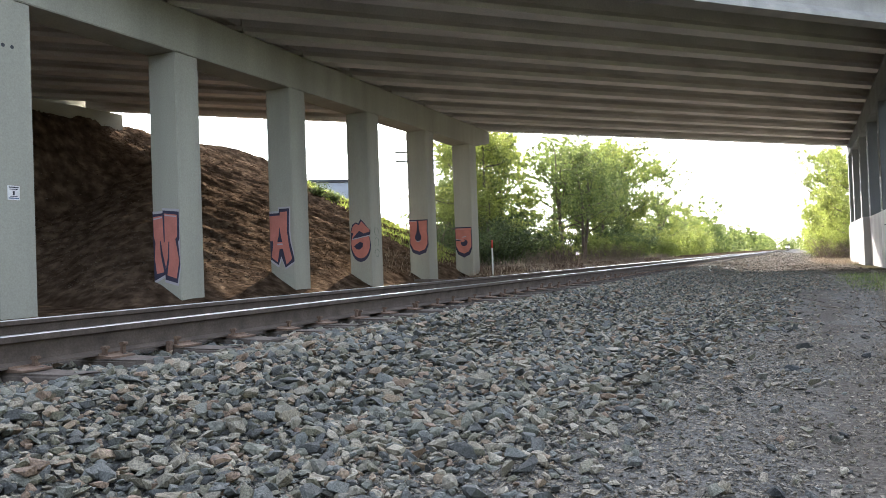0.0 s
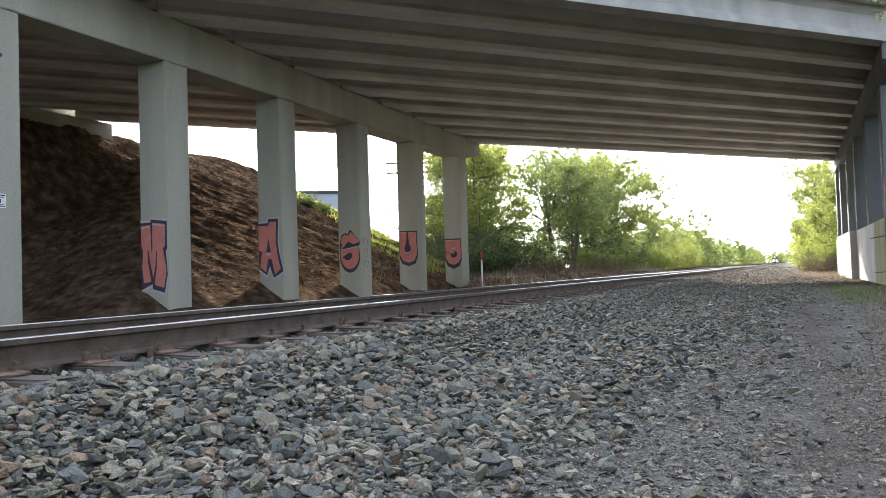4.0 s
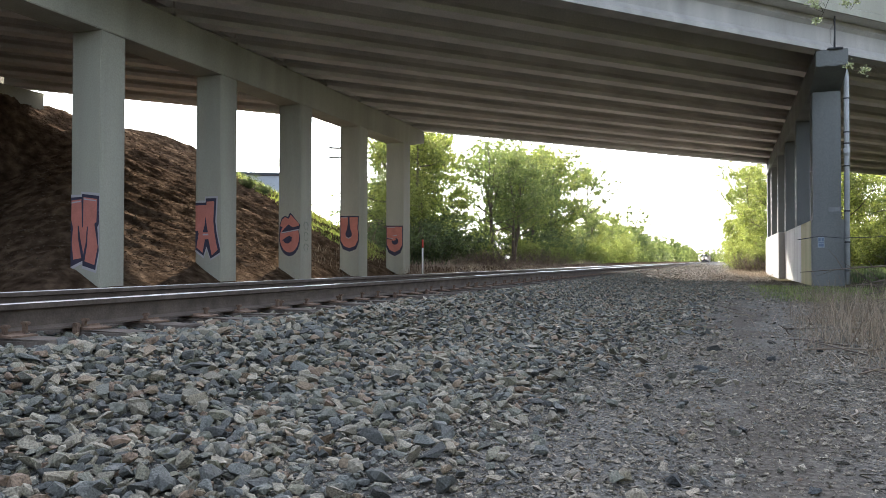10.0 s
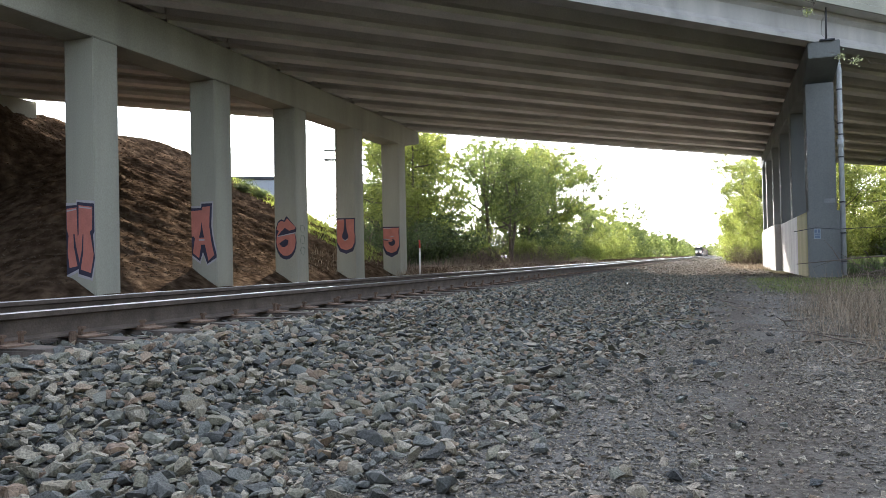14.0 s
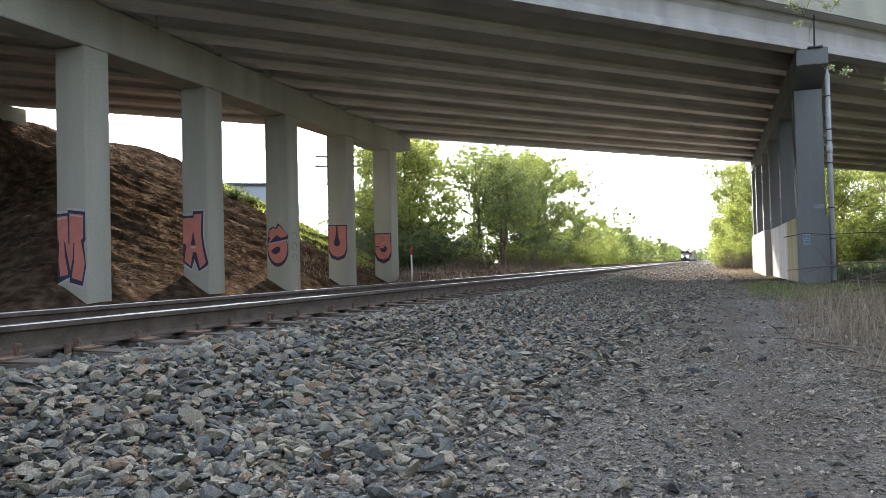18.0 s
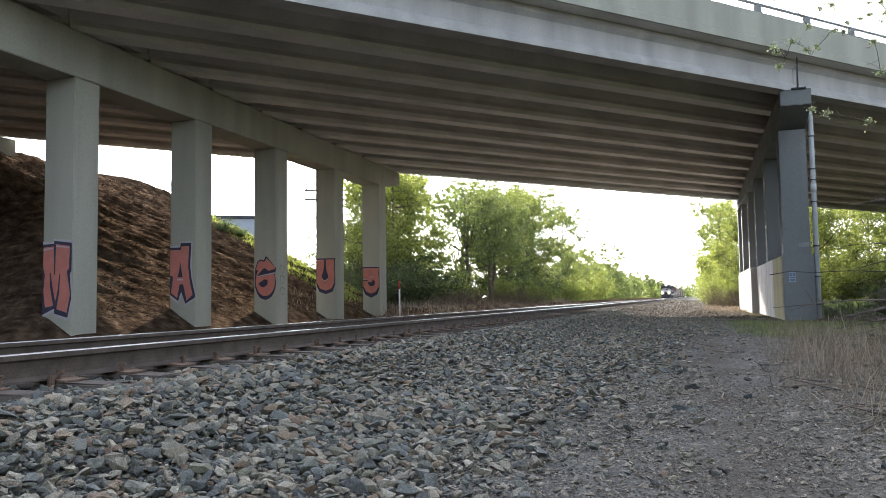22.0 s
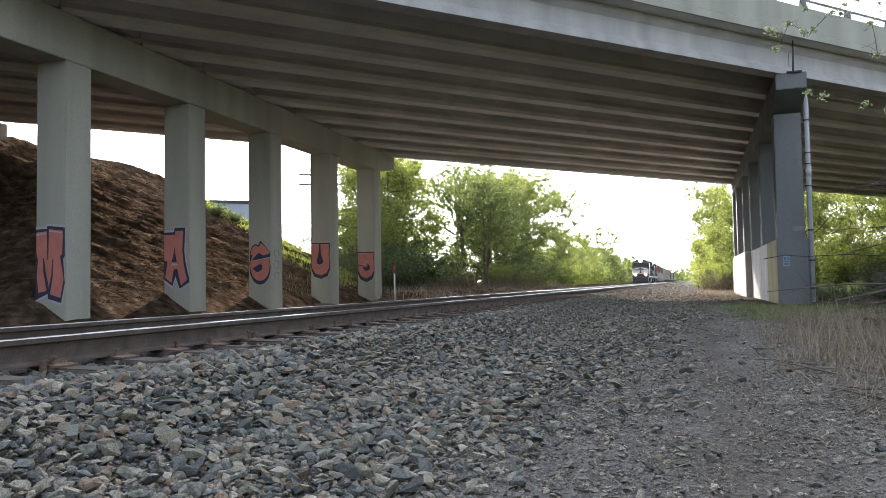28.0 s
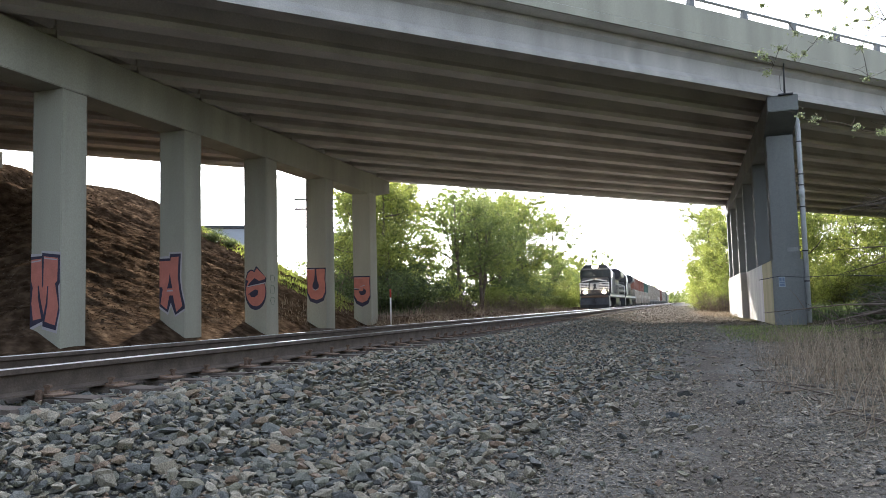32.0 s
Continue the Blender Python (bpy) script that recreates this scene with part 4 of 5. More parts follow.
def brush_thing(name, tall, wide, seed, label):
    """A thicket of bare brown twigs that fan out from the ground."""
    r = random.Random(seed)
    bm = bmesh.new()
    for _ in range(70):
        a, q = r.uniform(0, math.tau), r.random() ** 0.6
        root = Vector((r.uniform(-0.3, 0.3) * wide, r.uniform(-0.3, 0.3) * wide, -0.05))
        tip = root + Vector((math.cos(a) * wide * 0.35 * q, math.sin(a) * wide * 0.35 * q, tall * r.uniform(0.35, 1.0)))
        mid = root.lerp(tip, 0.55) + Vector((r.uniform(-0.1, 0.1), r.uniform(-0.1, 0.1), 0.05))
        tube([root, mid, tip], [0.012, 0.008, 0.003], 4, bm)
        for _ in range(3):
            s = mid.lerp(tip, r.random())
            tube([s, s + Vector((r.uniform(-0.3, 0.3), r.uniform(-0.3, 0.3), r.uniform(-0.05, 0.3)))], [0.006, 0.002], 4, bm)
    t = thing(name, (0, 0, 0), label, "bush")
    part("thicket", bm, DEAD_TWIG, t)
    return t


DEAD_TWIG = mat("dead_twig", (0.17, 0.125, 0.095), 0.95, vary=0.3, scale=4, fine=40, bump=0.3, island=0.35)
plant(brush_thing("brush", 1.25, 2.2, 71, "thicket of bare brown twigs beside the tracks"), [(-13.7, 44.5, 0.9, 0), (-13.6, 46.6, 1.0, 70), (-13.8, 49, 1.1, 150), (-13.6, 51.5, 0.8, 220), (-13.7, 56, 0.9, 20), (-13.6, 60, 1.2, 300), (-13.5, 62.6, 1.1, 100), (-13.5, 66, 1.0, 180), (-13.6, 71, 1.0, 40), (-13.6, 41.5, 0.7, 80), (-24.6, 45.5, 3.2, 15), (-22.9, 46.5, 2.6, 130), (-20.2, 38.8, 2.5, 60), (-26.0, 27.6, 0.45, 60)], "brush along the tracks")
# beside the path
plant(tree_thing("tree", 11.0, 4.3, 37, 24000, 0.13, LEAF_YOUNG, "tall spring tree beside the path past the pier", bare=0.07), [(4.0, 75, 1.0, 0), (3.6, 86, 1.05, 120), (3.4, 99, 1.1, 240), (3.2, 114, 1.1, 30)], "trees beside the path")
plant(tree_thing("tree", 9.6, 4.6, 41, 24000, 0.135, LEAF_YOUNG, "broad green tree behind the pier", bare=0.08), [(9.5, 77, 1.05, 0), (13, 81.5, 1.1, 150), (16.5, 86, 1.15, 60), (20.5, 91, 1.2, 220), (25, 97, 1.3, 20), (29, 102, 1.3, 120)], "trees beside the path")
plant(bush_thing("bush", 3.4, 4.4, 45, 12000, 0.11, LEAF_YOUNG, "sunlit green undergrowth behind the pier"), [(7.5, 72.5, 1.1, 0), (8.6, 66, 1.0, 40), (11.6, 69, 1.1, 130), (15, 73, 1.1, 250), (18.6, 77, 1.2, 310), (10.8, 75.5, 1.2, 70), (14.2, 79.5, 1.2, 190), (17.6, 84, 1.3, 20), (21.4, 88.5, 1.3, 90), (25.5, 94, 1.4, 150), (3.3, 72, 0.7, 120), (2.5, 81, 0.9, 200), (2.2, 91, 0.95, 20), (2.0, 103, 1.0, 320), (1.9, 117, 1.0, 60)], "bushes beside the path")
plant(copy_thing(bpy.data.objects["brush"], Matrix.Identity(4)), [(2.3, 69, 1.5, 0), (2.9, 66, 1.3, 90), (2.0, 74, 1.6, 200)], "brush beside the path")
# shade on these bushes is put into the leaf colour
plant(bush_thing("bush", 1.6, 2.6, 61, 5200, 0.075, LEAF_DARK, "green bush behind the dry grass, leaves coloured dark for shade"), [(6.6, 24, 1.0, 0), (8.4, 26, 1.2, 70), (7.5, 21, 1.0, 130), (6.4, 29, 0.9, 200)], "bushes beside the path")


def far_wood(name, edge, depth, y0, y1, count, tall, label, size=0.5, per=520):
    """Woods far along the line: many uneven crowns of leaf clumps, from an edge line inwards."""
    cx, cy = edge + depth * rng.random(count) ** 1.6, y0 + (y1 - y0) * rng.random(count)
    h = rng.uniform(0.6, 1.0, count) * tall
    cs, rs = [], []
    for a, b, c in zip(cx, cy, h):
        for _ in range(14):
            z = rng.uniform(0.06, 0.95) * c
            q = (1.1 - 0.6 * z / c) * c * 0.32
            cs.append((a + rng.normal() * q * 0.5, b + rng.normal() * q * 0.6, z))
            rs.append(q * rng.uniform(0.5, 0.9))
    v, f = leaves(cs, rs, count * per, size)
    v[:, 2] = np.maximum(v[:, 2], -0.2)
    ob = new(name, raw(name, v, f, LEAF))
    return tagged(ob, label, "woods", kind="stuff")


far_wood("far_woods", -16.5, -16, 120, 260, 110, 9.0, "green woods along the tracks", 0.42)
far_wood("far_woods", -16.5, -16, 260, 620, 130, 10.0, "hazy green woods far along the tracks", 0.7, 300)
far_wood("far_woods", 4.5, 18, 122, 300, 110, 10.5, "green woods far beside the path", 0.42)
far_wood("far_woods", 5.0, 18, 300, 620, 100, 10.5, "hazy green woods far beside the path", 0.7, 300)
far_wood("far_woods", -15.5, -4, 160, 185, 7, 13.5, "taller pale trees far along the tracks", 0.4, 700)
far_wood("far_woods", -46, -26, 100, 140, 70, 14.0, "green woods behind the trackside trees", 0.35, 420)
far_wood("far_woods", 34, 40, 100, 160, 60, 11.5, "green woods behind the pier", 0.35)
far_wood("far_woods", -34, 70, 660, 760, 60, 12.0, "pale woods at the end of the line", 0.9, 250)


far_wood("woods_behind", 9.0, 25, -45, 24, 70, 10.0, "woods along the path behind the viewpoint", 0.6, 260)
far_wood("woods_behind", -20, -30, -50, -2, 60, 10.0, "woods across the tracks behind the viewpoint", 0.6, 260)


# ---- train ----
LOCO_BLACK = mat("black_enamel", (0.02, 0.02, 0.023), 0.4, vary=0.15, scale=2, fine=30, bump=0.03, spec=0.5)
GLASS_DARK = mat("dark_window", (0.02, 0.025, 0.03), 0.12, vary=0.05, scale=2, fine=20, bump=0.0, spec=0.6)
GREY_PAINT = mat("grey_paint", (0.4, 0.41, 0.42), 0.5, vary=0.15, scale=2, fine=30, bump=0.03)
GLASS_PALE = mat("windscreen_glass", (0.05, 0.055, 0.06), 0.08, vary=0.05, scale=2, fine=20, bump=0.0, spec=1.0)
GREY_UNDER = mat("dusty_underframe", (0.17, 0.165, 0.16), 0.85, vary=0.2, scale=2, fine=30)
RUST_BOX = mat("faded_red_steel", (0.23, 0.1, 0.072), 0.75, vary=0.2, scale=0.8, fine=20, bump=0.05)
GREY_BOX = mat("pale_grey_steel", (0.42, 0.37, 0.31), 0.75, vary=0.15, scale=0.8, fine=20, bump=0.05)
GREEN_BOX = mat("dark_green_steel", (0.09, 0.14, 0.12), 0.75, vary=0.2, scale=0.8, fine=20, bump=0.05)
LAMP = glow("headlight_glow", (1.0, 0.72, 0.42), 40)


def bogie(parent, y, z=0.0):
    b = part("truck", prism([(-1.9, 0.45), (-1.7, 0.85), (1.7, 0.85), (1.9, 0.45), (1.2, 0.3), (-1.2, 0.3)], -1.15, 1.15, "x"), GREY_UNDER, parent, "grey sprung truck frame")
    b.location = (0, y, z)
    for dy in (-1.35, 0.0, 1.35):
        for sx in (-0.76, 0.76):
            bm = bmesh.new()
            bmesh.ops.create_cone(bm, cap_ends=True, segments=20, radius1=0.5, radius2=0.5, depth=0.13, matrix=pose(sx, dy, 0.5, 0, 90, 0))
            part("wheel", bm, DARK_STEEL, b)
    return b


def locomotive(label):
    """Front towards -y, its base at rail level below the front coupler."""
    t = thing("locomotive", (0, 0, 0), label, "locomotive", "train")
    L = 22.3
    part("frame", box(-1.5, 1.5, 0.9, L - 0.6, 1.25, 1.62, 0.03), LOCO_BLACK, t)
    part("pilot", prism([(0.35, 0.16), (0.28, 0.5), (0.62, 1.3), (1.1, 1.3), (1.1, 0.16)], -1.42, 1.42, "x", None, 0.02), DARK_STEEL, t, "black snow plough pilot")
    part("coupler", box(-0.15, 0.15, -0.25, 0.6, 0.75, 1.05, 0.05), DARK_STEEL, t)
    nose = part("nose", prism([(1.0, 1.62), (1.0, 2.92), (1.25, 3.1), (2.2, 3.3), (2.2, 1.62)], -1.3, 1.3, "x", None, 0.08), LOCO_BLACK, t, "short broad black nose")
    part("emblem", prism([(-0.2, 1.95), (-0.08, 2.35), (-0.2, 2.42), (0.02, 2.62), (0.14, 2.58), (0.12, 2.3), (0.26, 1.98), (0.06, 2.12)], 0.985, 0.995, "y"), LOCO_BLACK, nose, "black emblem shape")
    part("nose_panel", box(-0.46, 0.46, 0.99, 0.998, 1.98, 2.7), GREY_PAINT, nose, "pale panel behind the emblem")
    for sx in (-1, 1):                                   # broad chevron over the nose
        part("chevron", prism([(sx * 0.1, 2.98), (sx * 1.27, 2.76), (sx * 1.27, 2.88), (sx * 0.1, 3.1)], 0.955, 0.965, "y"), WHITE_PAINT, nose, "white chevron stripe")
    for z in (1.98, 2.14, 2.3, 2.46, 2.62):
        for sx in (-1, 1):
            part("stripe", box(min(sx * 0.5, sx * 1.48), max(sx * 0.5, sx * 1.48), 0.72, 0.745, z, z + 0.085), WHITE_PAINT, t, "white safety stripe")
    cab = part("cab", prism([(-1.52, 1.62), (-1.52, 3.95), (-1.05, 4.55), (1.05, 4.55), (1.52, 3.95), (1.52, 1.62)], 2.05, 4.7, "y", None, 0.05), LOCO_BLACK, t, "black cab")
    for x0, x1 in ((-1.38, -0.78), (-0.68, -0.04), (0.04, 0.68), (0.78, 1.38)):
        part("window", box(x0, x1, 2.03, 2.044, 3.36, 3.92, 0.004), GLASS_PALE, cab, "dark windscreen pane")
    for sx in (-1, 1):
        part("window", box(min(sx * 1.526, sx * 1.54), max(sx * 1.526, sx * 1.54), 2.7, 4.2, 3.2, 3.85), GLASS_DARK, cab, "dark side window")
        part("cab_side_panel", box(min(sx * 1.526, sx * 1.536), max(sx * 1.526, sx * 1.536), 2.12, 3.3, 1.7, 3.1), WHITE_PAINT, cab, "white cab side panel")
    part("sunshade_band", box(-1.3, 1.3, 2.028, 2.044, 4.02, 4.2, 0.004), GREY_UNDER, cab)
    for sx in (-0.13, 0.13):
        bm = bmesh.new()
        bmesh.ops.create_cone(bm, cap_ends=True, segments=16, radius1=0.15, radius2=0.15, depth=0.06, matrix=pose(sx, 2.0, 4.35, 90, 0, 0))
        part("headlight", bm, LAMP, cab, "glowing headlight")
    for sx in (-0.95, 0.95):
        bm = bmesh.new()
        bmesh.ops.create_cone(bm, cap_ends=True, segments=16, radius1=0.15, radius2=0.15, depth=0.08, matrix=pose(sx, 0.66, 1.74, 90, 0, 0))
        part("ditch_light", bm, LAMP, t, "glowing ditch light")
    part("front_platform", box(-1.5, 1.5, 0.62, 2.2, 1.35, 1.6, 0.02), LOCO_BLACK, t)
    part("anticlimber", box(-1.3, 1.3, 0.45, 0.7, 1.2, 1.42, 0.03), PLATE_RUST, t, "dark rust-brown end sill")
    hood = part("hood", prism([(-0.85, 1.62), (-0.85, 4.05), (-0.65, 4.3), (0.65, 4.3), (0.85, 4.05), (0.85, 1.62)], 4.72, 18.0, "y", None, 0.03), LOCO_BLACK, t, "long black engine hood")
    part("radiator", prism([(-0.9, 3.4), (-1.5, 3.75), (-1.5, 4.35), (-1.1, 4.65), (1.1, 4.65), (1.5, 4.35), (1.5, 3.75), (0.9, 3.4)], 16.2, 21.0, "y", None, 0.03), LOCO_BLACK, t, "flared black radiator housing")
    part("rear_hood", box(-0.88, 0.88, 18.02, 21.3, 1.62, 3.9, 0.03), LOCO_BLACK, t)
    for y in (6.0, 8.2, 10.4, 12.6, 14.8):
        for sx in (-1, 1):
            part("hood_door", box(min(sx * 0.852, sx * 0.868), max(sx * 0.852, sx * 0.868), y, y + 1.9, 1.75, 3.85), GREY_UNDER, hood)
    part("exhaust_stack", box(-0.45, 0.45, 11.2, 12.4, 4.29, 4.5, 0.03), DARK_STEEL, hood)
    part("fuel_tank", prism([(-1.45, 1.2), (-1.45, 0.55), (-1.15, 0.25), (1.15, 0.25), (1.45, 0.55), (1.45, 1.2)], 8.2, 13.6, "y", None, 0.03), LOCO_BLACK, t, "black fuel tank")
    part("side_stripe", box(1.505, 1.515, 1.0, L - 0.7, 1.3, 1.5), WHITE_PAINT, t, "white sill stripe")
    part("side_stripe", box(-1.515, -1.505, 1.0, L - 0.7, 1.3, 1.5), WHITE_PAINT, t, "white sill stripe")
    for sx in (-1.46, 1.46):
        pts = [(sx, 4.9, 2.6), (sx, 21.0, 2.6)]
        part("handrail", tube(pts, 0.03, 6), GREY_UNDER, t, "grey handrail")
        for y in np.arange(4.9, 21.1, 1.6):
            part("stanchion", tube([(sx, y, 1.62), (sx, y, 2.6)], 0.025, 5), GREY_UNDER, t)
        part("steps", box(min(sx, sx * 0.8), max(sx, sx * 0.8), 0.75, 1.25, 0.35, 1.35, 0.02), WHITE_PAINT, t, "white boarding steps")
        for k, (x0, x1) in enumerate(((0.62, 0.66), (1.36, 1.4))):
            part("grab_rail", tube([(math.copysign(x1, sx), 0.7, 1.6), (math.copysign(x1, sx), 0.7, 2.7)], 0.025, 5), WHITE_PAINT, t)
    bogie(t, 4.3)
    bogie(t, 17.6)
    return t


def wagon(kind, material, label):
    t = thing("freight_car", (0, 0, 0), label, "freight car", "train")
    L = 18.0
    if kind == "box":
        body = part("body", box(-1.5, 1.5, 0.5, L - 0.5, 1.15, 4.7, 0.04), material, t)
        for y in np.arange(1.0, L - 1, 0.9):
            for sx in (-1, 1):
                part("rib", box(min(sx * 1.502, sx * 1.56), max(sx * 1.502, sx * 1.56), y, y + 0.12, 1.25, 4.6), material, body)
        part("roof", prism([(-1.52, 4.702), (0, 4.86), (1.52, 4.702)], 0.5, L - 0.5, "y"), material, t)
    elif kind == "well":
        well = part("body", prism([(0.5, 1.2), (0.5, 2.0), (2.6, 2.0), (3.2, 1.55), (L - 3.2, 1.55), (L - 2.6, 2.0), (L - 0.5, 2.0), (L - 0.5, 1.2), (L - 2.6, 0.5), (2.6, 0.5)], -1.5, 1.5, "x", None, 0.03), GREY_BOX, t, "pale grey well body")
        for y in np.arange(3.4, L - 3, 1.5):
            for sx in (-1, 1):
                part("rib", box(min(sx * 1.502, sx * 1.58), max(sx * 1.502, sx * 1.58), y, y + 0.14, 0.55, 1.5), GREY_BOX, well)
        for z0, z1, m in ((1.56, 2.75, GREY_BOX), (2.76, 4.75, material)):
            cont = part("container", box(-1.22, 1.22, 2.9, L - 2.9, z0, z1, 0.02), m, t, "ribbed steel container")
            for y in np.arange(3.1, L - 3, 0.6):
                for sx in (-1, 1):
                    part("rib", box(min(sx * 1.222, sx * 1.25), max(sx * 1.222, sx * 1.25), y, y + 0.2, z0 + 0.1, z1 - 0.1), m, cont)
    else:
        body = part("body", prism([(0.6, 2.2), (0.6, 4.3), (L - 0.6, 4.3), (L - 0.6, 2.2), (L - 3.2, 1.0), (3.2, 1.0)], -1.5, 1.5, "x", None, 0.03), material, t)
        for y in np.arange(1.2, L - 1, 1.2):
            for sx in (-1, 1):
                part("rib", box(min(sx * 1.502, sx * 1.6), max(sx * 1.502, sx * 1.6), y, y + 0.14, 2.2, 4.25), material, body)
    part("sill", box(-1.45, 1.45, 0.1, L - 0.1, 0.85, 1.14, 0.02), GREY_UNDER, t)
    bogie(t, 2.6)
    bogie(t, L - 2.6)
    return t


TRACK_X, RAIL_TOP, SPEED, LAST = -9.0, RAIL_Z - 0.074, 18.45, 82.0
train = []
front = locomotive("black diesel locomotive with white stripes and lit headlights")
front.scale = (1.05, 1.0, 1.05)
train.append((front, 0.0))
for k in range(1):
    m = copy_thing(front, Matrix.Identity(4))
    for o in m.children_recursive:
        if o.name.startswith(("headlight", "ditch_light")):
            o.data = o.data.copy()
            o.data.materials[0] = GLASS_DARK
            o["label"] = "unlit lamp"
    m["label"] = "black diesel locomotive coupled behind the leading one"
    train.append((m, 22.6 * (k + 1)))
at = 22.6 * 2
low_grey = wagon("hopper", GREY_BOX, "pale grey hopper car behind the locomotives")
tall_red = wagon("box", RUST_BOX, "faded red box car")
tall_green = wagon("box", GREEN_BOX, "dark green box car")
tall_grey = wagon("box", GREY_BOX, "pale grey box car")
well_red = wagon("well", RUST_BOX, "pale well car with faded red containers")
well_green = wagon("well", GREEN_BOX, "pale well car with dark green containers")
first = {}
for proto in (well_red, well_red, well_green, tall_grey, tall_grey, tall_grey, low_grey, tall_red, tall_grey, low_grey, tall_grey, tall_green, tall_grey, low_grey):
    car = copy_thing(proto, Matrix.Identity(4)) if proto in first else proto
    first[proto] = True
    train.append((car, at))
    at += 18.3


# ---- graffiti: one sprayed letter on each of five columns ----
def oval(cx, cy, rx_, ry_, a0=0, a1=360, n=20):
    return [(cx + rx_ * math.cos(radians(a0 + (a1 - a0) * k / n)), cy + ry_ * math.sin(radians(a0 + (a1 - a0) * k / n))) for k in range(n + (a1 - a0 < 360))]


LETTERS = {
    "M": (-0.455, 0.445, 0.22, 2.12, [
        (0, [(0, .99), (.36, .99), (.36, 1.03), (1, 1.0), (1, .56), (1, .2), (.9, -.04), (.4, .02), (.4, .08), (0, .0)]),
        (1, [(0, .955), (.38, .96), (.38, 1), (.985, .965), (.985, .6), (.93, .56), (.99, .25), (.87, 0), (.42, .055), (.42, .12), (0, .04)]),
        (2, [(.02, .915), (.42, .93), (.44, .955), (.92, .925), (.90, .63), (.83, .60), (.95, .3), (.84, .065), (.48, .115), (.45, .19), (.37, .155), (.1, .135), (.04, .35), (.08, .56), (.02, .65)]),
        (1, [(.37, .96), (.445, .97), (.435, .57), (.40, .55)]),
        (1, [(.25, .58), (.29, .58), (.34, .42), (.445, .23), (.45, .12), (.40, .12), (.27, .40)]),
        (1, [(.575, .57), (.61, .57), (.585, .32), (.49, .10), (.44, .12), (.45, .2), (.54, .36)]),
        (0, [(.03, .895), (.355, .91), (.355, .895), (.03, .875)]), (0, [(.46, .94), (.9, .91), (.9, .895), (.46, .922)])]),
    "A": (-0.455, 0.445, 0.52, 2.38, [
        (0, [(0, .965), (.37, .965), (.39, 1.03), (.9, 1.03), (.86, .63), (.9, .43), (1, .24), (1, .07), (.62, -.035), (.46, .15), (.34, .0), (0, .11)]),
        (1, [(0, .93), (.4, .93), (.42, 1), (.845, 1), (.825, .8), (.805, .62), (.86, .42), (.94, .26), (1, .15), (1, .1), (.62, 0), (.45, .2), (.33, .045), (0, .15)]),
        (2, [(0, .885), (.44, .89), (.45, .945), (.76, .95), (.74, .78), (.725, .62), (.78, .4), (.85, .25), (.91, .145), (.67, .05), (.53, .32), (.39, .32), (.29, .095), (.04, .185), (.13, .42), (.1, .46), (0, .46)]),
        (1, [(.41, .7), (.37, .55), (.3, .435), (.51, .435), (.46, .55)]),
        (0, [(.3, .412), (.52, .412), (.53, .385), (.29, .385)])]),
    "G": (-0.43, 0.445, 0.62, 2.22, [
        (1, oval(.5, .39, .5, .39) ),
        (1, [(.02, .72), (.12, .88), (.28, .93), (.42, .9), (.52, 1.0), (.6, .97), (1, .72), (.97, .6), (.0, .45)]),
        (2, oval(.5, .43, .46, .345)),
        (2, [(.05, .7), (.14, .84), (.28, .9), (.45, .86), (.56, .95), (.96, .74), (.94, .67), (.8, .66), (.4, .6)]),
        (1, [(.26, .64), (.45, .73), (.66, .66), (.97, .7), (.97, .6), (.12, .52), (.12, .56)]),
        (0, [(.10, .545), (.97, .625), (.97, .60), (.10, .525)]),
        (1, [(.12, .35), (.3, .42), (.48, .47), (.62, .44), (.60, .35), (.44, .29), (.3, .3), (.2, .36)])]),
    "U": (-0.44, 0.445, 0.84, 2.37, [
        (1, [(0, 1.0), (1, .99), (.97, .62), (1, .5), (1, .28), (.86, .07), (.5, 0), (.15, .07), (0, .26)]),
        (2, [(.02, .965), (.95, .96), (.92, .64), (.96, .52), (.94, .31), (.8, .16), (.5, .1), (.2, .16), (.03, .32)]),
        (1, [(.42, .97), (.5, .97), (.51, .78), (.55, .63), (.63, .52), (.62, .45), (.54, .405), (.45, .39), (.36, .41), (.29, .46), (.29, .53), (.37, .63), (.41, .78)]),
        (0, [(.30, .43), (.45, .385), (.60, .43), (.57, .4), (.45, .362), (.33, .4)]), (0, [(.03, .955), (.36, .962), (.36, .948), (.03, .94)])]),
    "S": (-0.45, 0.44, 0.68, 2.19, [
        (1, [(0, .99), (.98, .98), (.98, .3), (.85, .1), (.5, 0), (.15, .1), (0, .3)]),
        (2, [(.02, .95), (.95, .945), (.92, .8), (.94, .62), (.94, .36), (.78, .2), (.5, .13), (.2, .2), (.03, .38)]),
        (1, [(.02, .585), (.36, .555), (.40, .525), (.02, .555)]), (1, oval(.52, .48, .2, .11)),
        (2, oval(.44, .55, .13, .05)),
        (0, [(.02, .605), (.4, .575), (.4, .56), (.02, .587)]), (0, [(.05, .94), (.5, .93), (.5, .915), (.05, .925)]), (0, [(.4, .66), (.62, .69), (.66, .67), (.42, .645)])]),
}
SPRAYS = [SPRAY_PALE, SPRAY_BLACK, SPRAY_ORANGE]
